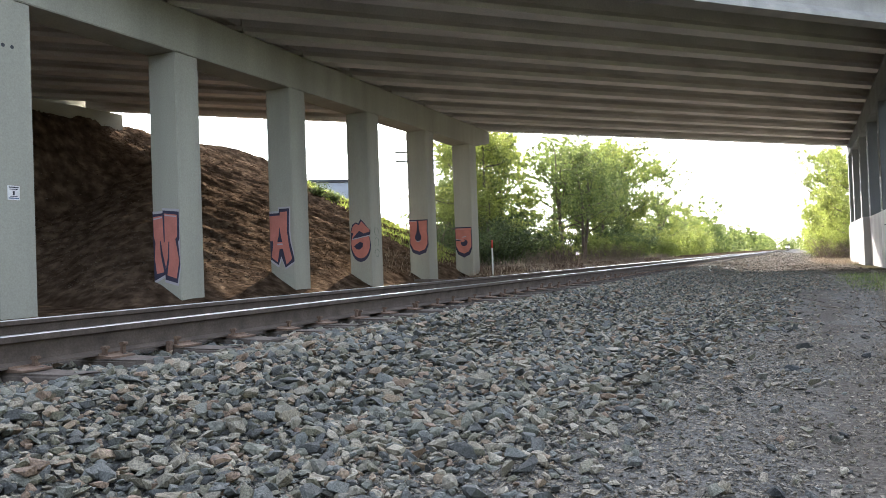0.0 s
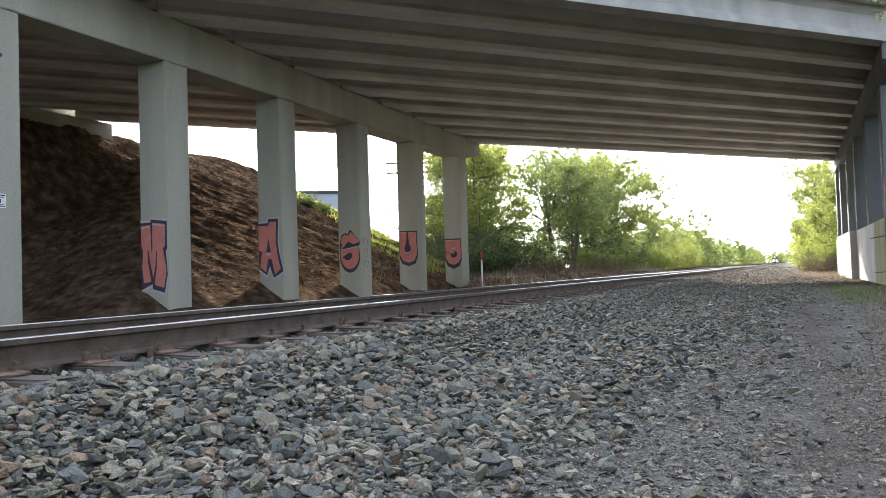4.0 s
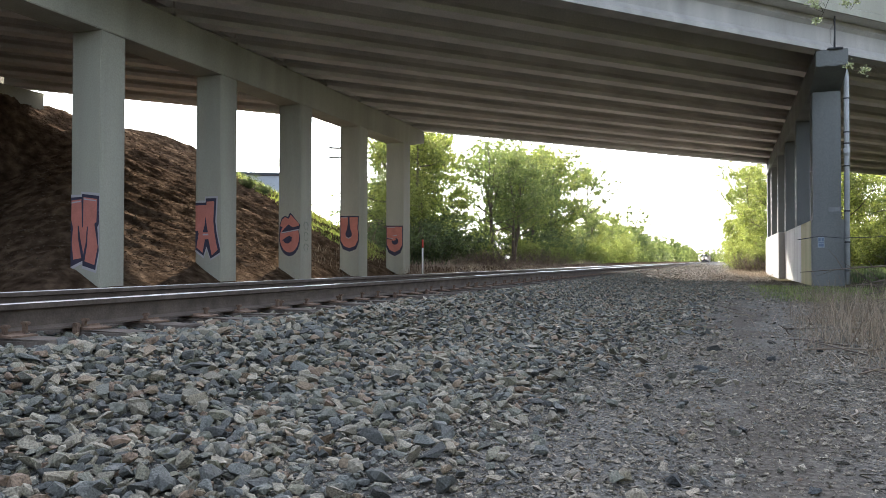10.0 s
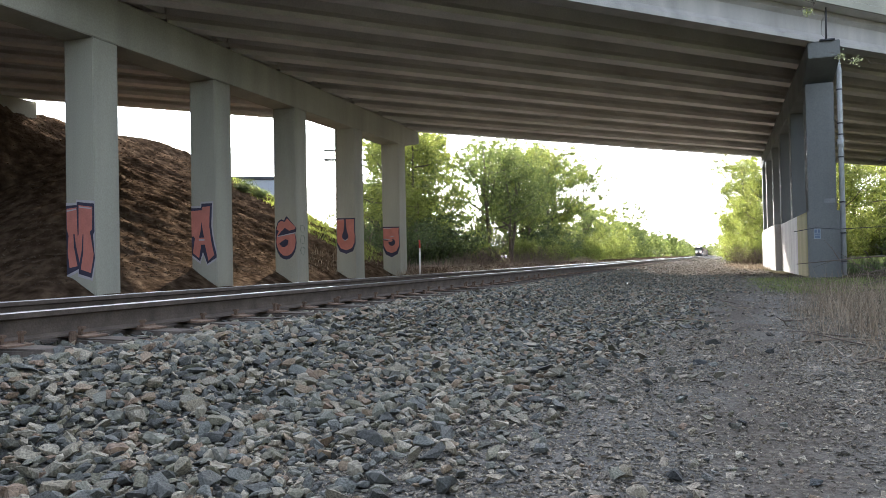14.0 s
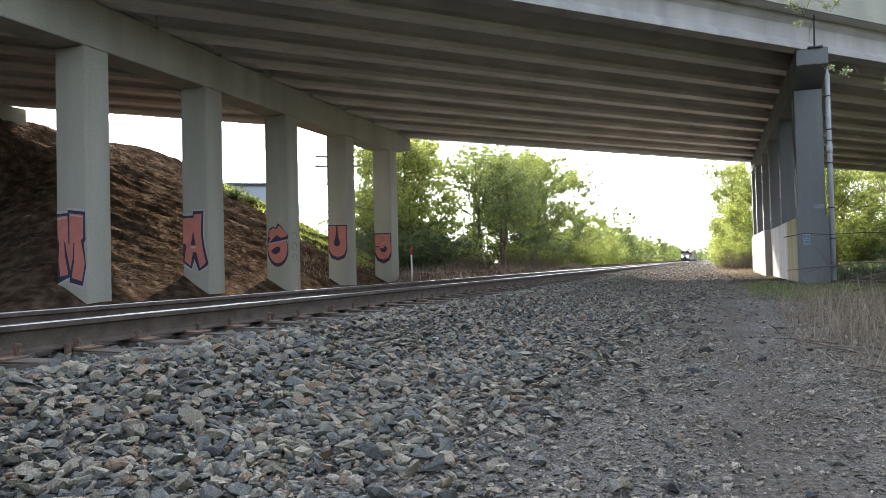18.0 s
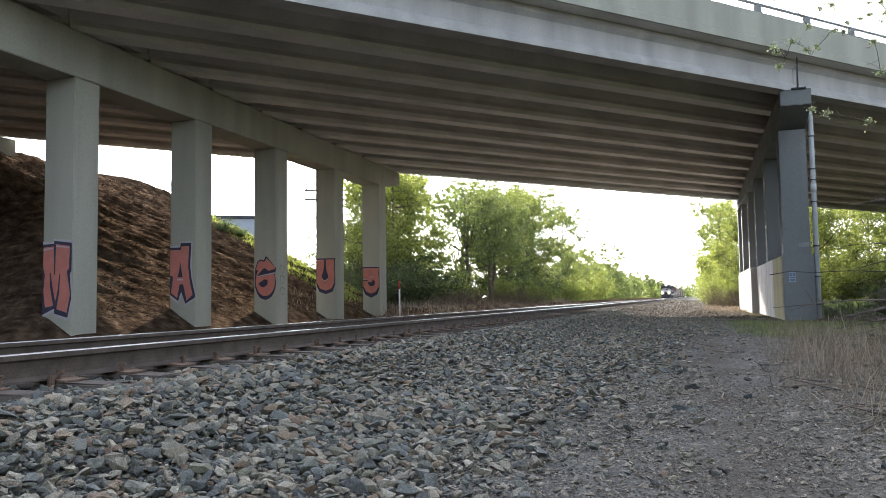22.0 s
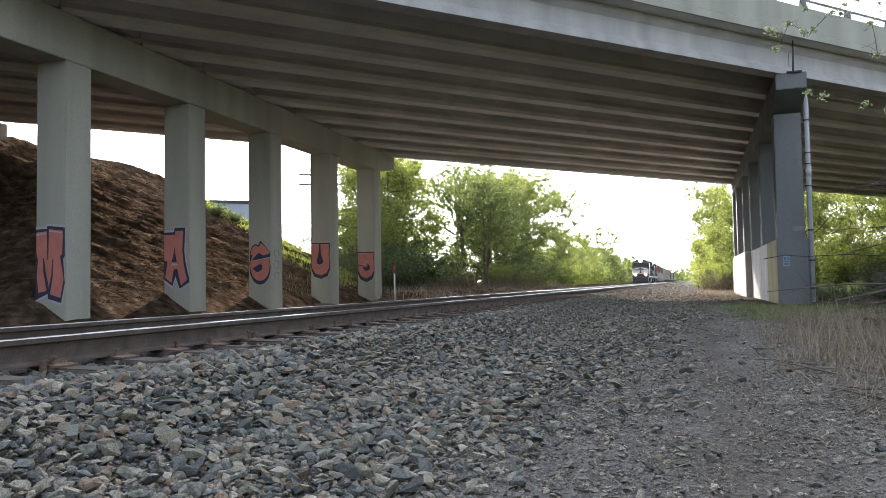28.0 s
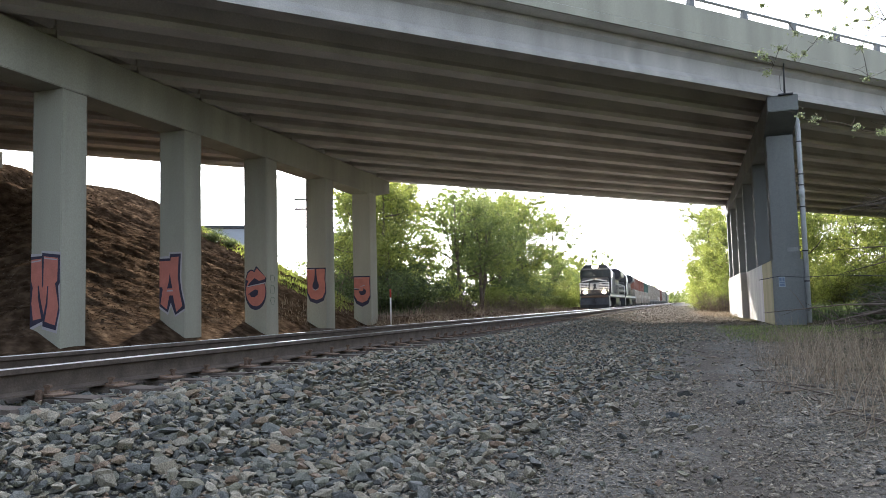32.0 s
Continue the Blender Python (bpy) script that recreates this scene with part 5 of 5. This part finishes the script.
for letter, col in zip("MAGUS", columns_1[1:]):
    u0, u1, v0, v1, layers = LETTERS[letter]
    face = COLS_L[columns_1.index(col)]
    bm = bmesh.new()
    for k, (slot, pts) in enumerate(layers):
        deep = face - 0.0016 * (k + 1)
        prism([(u0 + (u1 - u0) * a, v0 + (v1 - v0) * b + 0.4) for a, b in pts], deep, deep + 0.0012, "y", bm, 0, slot)
    part("graffiti_letter", bm, SPRAYS, col, "orange sprayed letter with a black outline")
# faint scribbles on the faces towards the track
scr = random.Random(3)
bm = bmesh.new()
for z in (1.75, 1.35, 0.95):
    y0, pts = COLS_L[3] + 0.42, []
    for k in range(14):
        pts.append((0.4545, y0 + 0.16 * math.cos(k * 0.75) + scr.uniform(-0.03, 0.03), z + 0.4 + 0.15 * math.sin(k * 0.75) + scr.uniform(-0.03, 0.03)))
    tube(pts, 0.006, 4, bm)
part("graffiti_scribble", bm, MOSS_SPRAY, columns_1[3], "faint faded green scribble")


# ---- notices ----
def notice(name, at, wide, tall, label, axis, face):
    t = thing(name, at, label, "sign")
    if axis == "y":
        part("plate", box(-wide / 2, wide / 2, -0.006, 0, -tall / 2, tall / 2, 0.002), face, t)
    else:
        part("plate", box(0, 0.006, -wide / 2, wide / 2, -tall / 2, tall / 2, 0.002), face, t)

    def bar(u0, u1, v0, v1, m):
        if axis == "y":
            return part("print_bar", box(u0 * wide, u1 * wide, -0.0085, -0.0065, v0 * tall, v1 * tall), m, t)
        return part("print_bar", box(0.0065, 0.0085, u0 * wide, u1 * wide, v0 * tall, v1 * tall), m, t)
    return t, bar


sign, bar = notice("sign", (3.42, 30.56, 1.14), 0.22, 0.37, "small white notice with blue print on the pier", "y", SIGN_PLATE)
bar(-0.4, -0.05, 0.1, 0.42, SIGN_BLUE), bar(0.08, 0.4, 0.1, 0.42, SIGN_BLUE)
bar(-0.4, 0.4, -0.1, 0.02, SIGN_BLUE), bar(-0.38, 0.38, -0.4, -0.16, SIGN_BLUE)
sign, bar = notice("sign", (-14.394, 10.64, 2.235), 0.27, 0.29, "small white notice with print on the column", "x", WHITE_PAINT)
bar(-0.4, 0.4, 0.34, 0.42, DARK_STEEL), bar(-0.34, 0.34, 0.22, 0.27, DARK_STEEL), bar(-0.08, 0.08, -0.15, 0.12, DARK_STEEL)
bar(-0.3, 0.3, -0.28, -0.23, DARK_STEEL), bar(-0.42, 0.42, -0.42, -0.34, SIGN_BLUE)
for y, z in ((10.5, 5.21), (10.7, 5.21)):
    bm = bmesh.new()
    bmesh.ops.create_cone(bm, cap_ends=True, segments=12, radius1=0.04, radius2=0.04, depth=0.01, matrix=pose(0.452, y, z + 0.4, 0, 90, 0))
    part("form_tie_hole", bm, DARK_STEEL, columns_1[0], "dark form tie hole")


# ---- downpipe, conduit and rod at the pier ----
pipe = thing("downpipe", (4.28, 30.75, -0.35), "pale grey drain pipe strapped to the pier", "drain pipe")
part("pipe", tube([(0, 0, 0), (0, 0, 7.3), (-0.05, 0.1, 7.75)], 0.09, 12), GREY_PIPE, pipe)
for z in (0.5, 1.5, 2.6, 4.2, 5.0, 5.4, 6.6):
    bm = bmesh.new()
    bmesh.ops.create_cone(bm, cap_ends=True, segments=14, radius1=0.105, radius2=0.105, depth=0.05, matrix=pose(0, 0, z))
    part("strap", bm, DARK_STEEL, pipe)
part("joint", tube([(0, 0, 4.55), (0, 0, 4.85)], 0.108, 12), GREY_PIPE, pipe)
cond = thing("conduit", (4.06, 30.86, -0.35), "thin conduit up the pier", "conduit")
part("conduit_pipe", tube([(0, 0, 0), (0, 0, 6.9)], 0.025, 8), GREY_PIPE, cond)
box_ = thing("junction_box", (3.9, 30.86, 2.3), "grey junction box on the pier column", "junction box")
part("housing", box(-0.22, 0.16, -0.12, 0.12, -0.07, 0.1, 0.01), BOX_GREY, box_)
rod = thing("rod", (3.72, 29.25, 7.66), "dark thin rod standing on the end of the cap beam", "rod")
part("stem", tube([(0, 0, 0), (0.02, 0, 1.15)], [0.035, 0.02], 8), DARK_STEEL, rod)
part("foot", box(-0.22, 0.26, -0.12, 0.12, 0.0, 0.05, 0.01), DARK_STEEL, rod)
wire = thing("cable", (2.6, 29.9, 1.22), "dark cable sagging past the pier", "cable")
part("wire", tube([(0, 0, 0), (0.7, 0, 0.12), (1.4, 0, 0.05), (2.6, -0.2, 0.08), (4.4, -0.6, -0.05)], 0.014, 6), DARK_STEEL, wire)


# ---- marker post, plank, pole and building past the tracks ----
marker = thing("marker_post", (-13.25, 34.4, ground_at(-13.25, 34.4)), "thin white marker post with a red top", "marker post")
part("post", tube([(0, 0, -0.1), (0, 0, 1.72)], 0.04, 10), WHITE_PAINT, marker)
part("red_top", tube([(0, 0, 1.36), (0, 0, 1.75)], 0.043, 10), RED_PAINT, marker, "red reflective top")
for x, y, turn, tall in ((-12.1, 38.5, 72, 3.0), (-12.4, 31.0, 55, 2.4), (-13.2, 28.0, 30, 1.8)):
    plank = thing("plank", pose(x, y, ground_at(x, y) + 0.12, 0, 3, turn), "weathered plank lying in the brush", "plank")
    part("board", box(-tall / 2, tall / 2, -0.11, 0.11, -0.05, 0.05, 0.01), TIE_WOOD, plank)
pole = thing("utility_pole", (-26.0, 53.4, 0.0), "wooden utility pole with two crossarms", "utility pole")
part("shaft", tube([(0, 0, -0.3), (0, 0, 10.2)], [0.17, 0.11], 10), TIE_WOOD, pole)
for z in (9.0, 8.28):
    arm = part("crossarm", box(-2.1, 2.1, -0.06, 0.06, z - 0.07, z + 0.07, 0.01), TIE_WOOD, pole)
    arm.rotation_euler.z = radians(26)
    for x in (-1.9, -1.1, 1.1, 1.9):
        part("insulator", tube([(x, 0, z + 0.07), (x, 0, z + 0.16), (x, 0, z + 0.24)], [0.025, 0.05, 0.03], 8), GREY_PIPE, arm)
shed = thing("warehouse", pose(-49.0, 74.5, 0, 0, 0, 34), "pale grey warehouse with a dark roof edge", "building")
WALL_PALE = mat("pale_cladding", (0.36, 0.39, 0.43), 0.7, vary=0.1, scale=0.6, fine=12, bump=0.05)
part("wall", box(-9, 3, 0, 12, -1, 9.95), WALL_PALE, shed)
for x in np.arange(-8.7, 2.7, 0.9):
    part("cladding_rib", box(x, x + 0.08, -0.05, -0.002, -1, 9.9), WALL_PALE, shed)
part("roof", box(-9.2, 3.2, -0.2, 12.2, 9.954, 10.3, 0.03), DARK_STEEL, shed, "dark roof edge")


# ---- grass and litter ----
def blades(name, x, y, tall, wide, bend, material, label, category, lean=0.25):
    """Bent blades, each of two tapering quads and a tip."""
    count = len(x)
    z = height(x, y)
    a = rng.uniform(0, math.tau, count)
    side = np.stack([np.cos(a), np.sin(a), np.zeros(count)], -1) * wide[:, None]
    b = rng.uniform(0, math.tau, count)
    way = np.stack([np.cos(b), np.sin(b), np.zeros(count)], -1)
    fall = np.clip(np.abs(rng.normal(0, lean, count)), 0, 1.5)
    more = np.clip(fall + bend * 0.9, 0, 1.62)
    base = np.stack([x, y, z - 0.02], -1)
    up = np.array([0, 0, 1.0])
    mid = base + (up * np.cos(fall)[:, None] + way * np.sin(fall)[:, None]) * (tall * 0.55)[:, None]
    tip = mid + (up * np.cos(more)[:, None] + way * np.sin(more)[:, None]) * (tall * 0.45)[:, None]
    tip[:, 2] = np.maximum(tip[:, 2], z + 0.01)
    v = np.stack([base - side, base + side, mid + side * 0.8, mid - side * 0.8, tip + side * 0.25, tip - side * 0.25], 1)
    k = np.arange(count)[:, None] * 6
    f = np.concatenate([k + np.array([0, 1, 2, 3]), k + np.array([3, 2, 4, 5])])
    ob = new(name, raw(name, v.reshape(-1, 3), f, material))
    return tagged(ob, label, category, kind="stuff")


def clumps(edge, x1, y0, y1, count, per, tight):
    cy = rng.uniform(y0, y1, count)
    lo = edge(cy)
    cx = lo + (x1 - lo) * rng.random(count) ** 1.3
    px = np.repeat(cx, per) + rng.normal(0, tight, count * per)
    py = np.repeat(cy, per) + rng.normal(0, tight, count * per)
    return px, py


def verge(y):
    return np.interp(y, [3.5, 5.4, 7, 9.2, 12.8, 21, 28], [1.75, 1.3, 0.98, 0.95, 1.2, 2.1, 2.9])


rx, ry = clumps(verge, 5.0, 3.6, 22, 380, 26, 0.17)
n_ = len(rx)
blades("dry_grass", rx, ry, 0.05 + 0.34 * rng.random(n_) ** 1.7, rng.uniform(0.0015, 0.004, n_), rng.uniform(0, 1.0, n_), STRAW, "dry straw-coloured grass at the edge of the path", "grass", 0.95)
rx, ry = clumps(lambda y: verge(y) + 0.35, 4.5, 5.0, 14, 100, 11, 0.16)
n_ = len(rx)
blades("dry_stalks", rx, ry, 0.3 + 0.5 * rng.random(n_) ** 1.5, rng.uniform(0.002, 0.0045, n_), rng.uniform(0, 0.5, n_), STRAW, "thin pale dead stalks", "grass", 0.42)
rx, ry = clumps(lambda y: verge(y) - 0.05, 4.2, 3.6, 14, 330, 13, 0.28)
n_ = len(rx)
blades("fallen_straw", rx, ry, rng.uniform(0.12, 0.42, n_), rng.uniform(0.002, 0.004, n_), rng.uniform(0, 0.3, n_), STRAW, "broken dry stalks lying on the ground", "grass", 4.0)
rx, ry = clumps(lambda y: 0 * y + 1.3, 6.5, 18, 29, 260, 40, 0.3)
n_ = len(rx)
blades("green_grass", rx, ry, rng.uniform(0.04, 0.14, n_), rng.uniform(0.004, 0.008, n_), rng.uniform(0, 0.8, n_), LEAF, "short green grass before the pier", "grass", 0.7)
rx, ry = clumps(lambda y: 0 * y + 4.6, 22.0, 36, 72, 330, 30, 0.5)
n_ = len(rx)
# the darker leaf colour keeps this undergrowth looking shaded
blades("green_undergrowth", rx, ry, rng.uniform(0.2, 0.75, n_), rng.uniform(0.012, 0.03, n_), rng.uniform(0, 0.8, n_), LEAF_DARK, "green undergrowth behind the pier, blades coloured dark for shade", "weeds", 0.5)
rx, ry = clumps(lambda y: 0 * y + 1.0, 5.0, 46, 75, 80, 40, 0.35)
n_ = len(rx)
blades("dry_grass", rx, ry, rng.uniform(0.06, 0.28, n_), rng.uniform(0.006, 0.011, n_), rng.uniform(0, 0.8, n_), STRAW, "sunlit dry grass past the pier", "grass", 0.4)
rx, ry = clumps(lambda y: 0 * y - 14.5, -11.7, 34, 90, 260, 40, 0.4)
n_ = len(rx)
blades("dry_grass", rx, ry, 0.1 + 0.6 * rng.random(n_) ** 2, rng.uniform(0.006, 0.012, n_), rng.uniform(0, 1.0, n_), STRAW, "dry brush along the far side of the tracks", "grass", 0.9)
rx, ry = clumps(lambda y: 0 * y - 26.0, -16.2, 33.2, 38.0, 300, 60, 0.28)
n_ = len(rx)
blades("green_weeds", rx, ry, rng.uniform(0.05, 0.24, n_), rng.uniform(0.008, 0.018, n_), rng.uniform(0, 0.8, n_), LEAF_YOUNG, "bright green weeds along the crest of the bank", "weeds", 0.5)
rx, ry = clumps(lambda y: 0 * y - 16.5, -15.2, 28, 36, 40, 10, 0.3)
n_ = len(rx)
blades("dead_grass", rx, ry, rng.uniform(0.08, 0.35, n_), rng.uniform(0.004, 0.01, n_), rng.uniform(0, 0.8, n_), STRAW, "sparse dead grass at the foot of the bank", "grass", 0.6)


# fallen sticks lying about the verge and the path
stick = random.Random(12)
for k in range(60):
    x, y = stick.uniform(0.7, 3.2), stick.uniform(3.0, 11)
    if k > 50:
        x, y = stick.uniform(-2.2, 1.5), stick.uniform(6, 18)
    tall, a = stick.uniform(0.25, 0.9), stick.uniform(0, math.tau)
    pts = [Vector((math.cos(a), math.sin(a), 0)) * tall * f + Vector((0, 0, 0.015 + 0.1 * f * stick.random())) + Vector((stick.uniform(-0.03, 0.03), stick.uniform(-0.03, 0.03), 0)) for f in (0, 0.35, 0.7, 1)]
    solo("stick", tube(pts, [0.008, 0.007, 0.006, 0.003], 5), BARK if k % 3 else STRAW, "thin dry stick lying on the gravel", "stick", (x, y, ground_at(x, y) + 0.01), "fallen sticks")


# ---- bare branches by the pier and the twig that hangs into view ----
fallen = thing("fallen_branch", (4.6, 16.0, ground_at(4.6, 16.0)), "bare grey fallen branch in the grass", "branch")
br = random.Random(8)
bm = bmesh.new()
for k in range(22):
    p0 = Vector((br.uniform(-0.4, 1.6), br.uniform(-1.2, 1.2), br.uniform(0.1, 1.1)))
    way = Vector((-1, br.uniform(-0.4, 0.4), br.uniform(-0.42, 0.12))).normalized()
    tall = br.uniform(1.4, 3.0)
    p1, p2 = p0 + way * tall * 0.5 + Vector((0, 0, br.uniform(0.05, 0.2))), p0 + way * tall
    p2.z, p1.z = max(p2.z, 0.06), max(p1.z, 0.08)
    thick = br.choice((0.022, 0.03, 0.045))
    tube([p0, p1, p2], [thick, thick * 0.7, 0.006], 6, bm)
    for _ in range(4):
        q = p1.lerp(p2, br.uniform(0.0, 0.95))
        e = q + Vector((br.uniform(-0.8, -0.1), br.uniform(-0.4, 0.4), br.uniform(-0.25, 0.4)))
        e.z = max(e.z, 0.05)
        tube([q, q.lerp(e, 0.5) + Vector((0, 0, 0.04)), e], [0.012, 0.008, 0.003], 4, bm)
part("limb", bm, BARK, fallen)

arch = thing("bare_tree", (8.6, 31.0, ground_at(8.6, 31.0)), "leafless tree with dark arching boughs behind the pier", "tree")
ab = random.Random(29)
bm = bmesh.new()
tube([(0, 0, -0.2), (0.1, 0.1, 1.2), (-0.1, 0.1, 2.6), (0.2, 0, 4.4), (0.3, 0, 5.4)], [0.12, 0.1, 0.08, 0.05, 0.02], 8, bm)
for k in range(13):
    root = Vector((0.05, 0.1, ab.uniform(0.8, 4.4)))
    reach = ab.uniform(1.6, 3.6)
    side = -1 if k % 4 else 0.8
    tip = root + Vector((side * reach, ab.uniform(-0.8, 0.8), ab.uniform(-0.5, 0.9)))
    mid = root.lerp(tip, 0.5) + Vector((0, 0, ab.uniform(0.15, 0.5)))
    tube([root, mid, tip], [0.04, 0.024, 0.006], 6, bm)
    for _ in range(6):
        q = mid.lerp(tip, ab.uniform(-0.4, 0.95))
        e = q + Vector((side * ab.uniform(0.2, 0.9), ab.uniform(-0.4, 0.4), ab.uniform(-0.5, 0.5)))
        tube([q, q.lerp(e, 0.5) + Vector((0, 0, 0.06)), e], [0.014, 0.009, 0.003], 4, bm)
part("trunk", bm, BARK, arch)

sapling = thing("overhanging_tree", (4.6, 6.6, ground_at(4.6, 6.6)), "young tree whose twigs with pale new leaves hang over the path", "tree")
g0 = ground_at(4.6, 6.6)


def local(p):
    return Vector((p[0] - 4.6, p[1] - 6.6, p[2] - g0))


TIPS = [(0.98, 6.63, 2.62), (0.72, 6.68, 2.5), (0.75, 6.68, 2.46), (0.86, 6.67, 2.53), (0.96, 6.68, 2.45), (1.04, 6.67, 2.46), (0.76, 6.7, 2.34), (1.16, 6.61, 2.56), (1.22, 6.6, 2.54), (1.42, 6.59, 2.44), (1.47, 6.63, 2.2), (0.99, 6.76, 1.99), (1.1, 6.76, 1.94), (1.39, 6.71, 1.84), (1.56, 6.7, 1.78), (0.74, 6.58, 2.86), (1.06, 6.55, 2.73), (1.33, 6.51, 2.78), (1.14, 6.53, 2.74), (1.69, 6.58, 2.56), (1.64, 6.63, 2.06), (1.84, 6.53, 2.86), (1.54, 6.48, 2.96)]
bm = bmesh.new()
tube([(0, 0, -0.2), (0.05, 0, 1.4), (-0.1, 0.05, 2.6), (-0.2, 0, 3.8)], [0.08, 0.065, 0.05, 0.02], 8, bm)
hubs = [local((2.3, 6.45, 2.75)), local((2.3, 6.5, 2.45)), local((2.4, 6.55, 2.05)), local((2.2, 6.4, 3.0))]
for h, z in zip(hubs, (2.4, 2.0, 1.6, 2.8)):
    tube([(-0.05, 0, z), Vector((-0.05, 0, z)).lerp(h, 0.5) + Vector((0, 0, 0.12)), h], [0.035, 0.022, 0.013], 6, bm)
tw = random.Random(4)
nodes = list(hubs)
for p in sorted(TIPS, key=lambda c: -c[0]):
    q = local(p)
    h = min(nodes, key=lambda c: (c - q).length + (3 if c.x < q.x else 0))
    mid = h.lerp(q, 0.5) + Vector((0, tw.uniform(-0.05, 0.05), tw.uniform(-0.05, 0.06)))
    tube([h, h.lerp(mid, 0.5) + Vector((0, 0, tw.uniform(0, 0.025))), mid, mid.lerp(q, 0.5) + Vector((0, 0, tw.uniform(-0.015, 0.02))), q], [0.003, 0.0024, 0.0019, 0.0015, 0.001], 5, bm)
    nodes += [mid, q]
    for _ in range(2):
        s = h.lerp(q, tw.uniform(0.15, 0.95))
        e = s + Vector((tw.uniform(-0.12, 0.04), tw.uniform(-0.05, 0.05), tw.uniform(-0.05, 0.08)))
        tube([s, s.lerp(e, 0.5) + Vector((0, 0, tw.uniform(-0.02, 0.02))), e], [0.0022, 0.0016, 0.0008], 4, bm)
BARE = [[(2.3, 6.5, 2.45), (1.87, 6.55, 2.515), (1.6, 6.55, 2.62), (1.42, 6.55, 2.634), (1.26, 6.55, 2.69), (1.07, 6.55, 2.764)],
        [(1.72, 6.55, 2.557), (1.515, 6.55, 2.66), (1.461, 6.52, 2.713), (1.408, 6.5, 2.8)],
        [(2.3, 6.5, 2.45), (1.594, 6.55, 2.486), (1.372, 6.55, 2.529), (1.2, 6.58, 2.5)],
        [(1.87, 6.55, 2.515), (1.7, 6.5, 2.7), (1.62, 6.5, 2.9)],
        [(1.6, 6.55, 2.62), (1.5, 6.6, 2.565), (1.33, 6.62, 2.56)],
        [(1.6, 6.55, 2.62), (1.54, 6.52, 2.74), (1.53, 6.5, 2.88)]]
buds = []
for run in BARE:                                    # bare arching twigs with a few buds
    run = [local(p) for p in run]
    tube(run, [0.0048 * (1 - 0.75 * k / (len(run) - 1)) for k in range(len(run))], 5, bm)
    for _ in range(5):
        k = tw.randrange(1, len(run))
        s = run[k - 1].lerp(run[k], tw.random())
        e = s + Vector((tw.uniform(-0.16, 0.02), tw.uniform(-0.06, 0.06), tw.uniform(-0.05, 0.11)))
        if s.x < local((1.9, 0, 0)).x:
            tube([s, s.lerp(e, 0.5) + Vector((0, 0, tw.uniform(-0.012, 0.012))), e], [0.0018, 0.0013, 0.0008], 4, bm)
            buds.append(e[:])
part("branch", bm, BARK, sapling)
cs = [local(p)[:] for p in TIPS]
v, f = leaves(cs + cs + buds[::2], [0.05] * (2 * len(cs) + len(buds[::2])), 1900, 0.021, 0.1)
young = new("leaves", raw("leaves", v, f, BLOSSOM))
young.parent = sapling


def motions():
    for car, behind in train:
        walk(car, [(t, pose(TRACK_X, LAST + SPEED * (32.0 - t) + behind, RAIL_TOP)) for t in (0.0, 8.0, 16.0, 24.0, 32.0)])


motions()
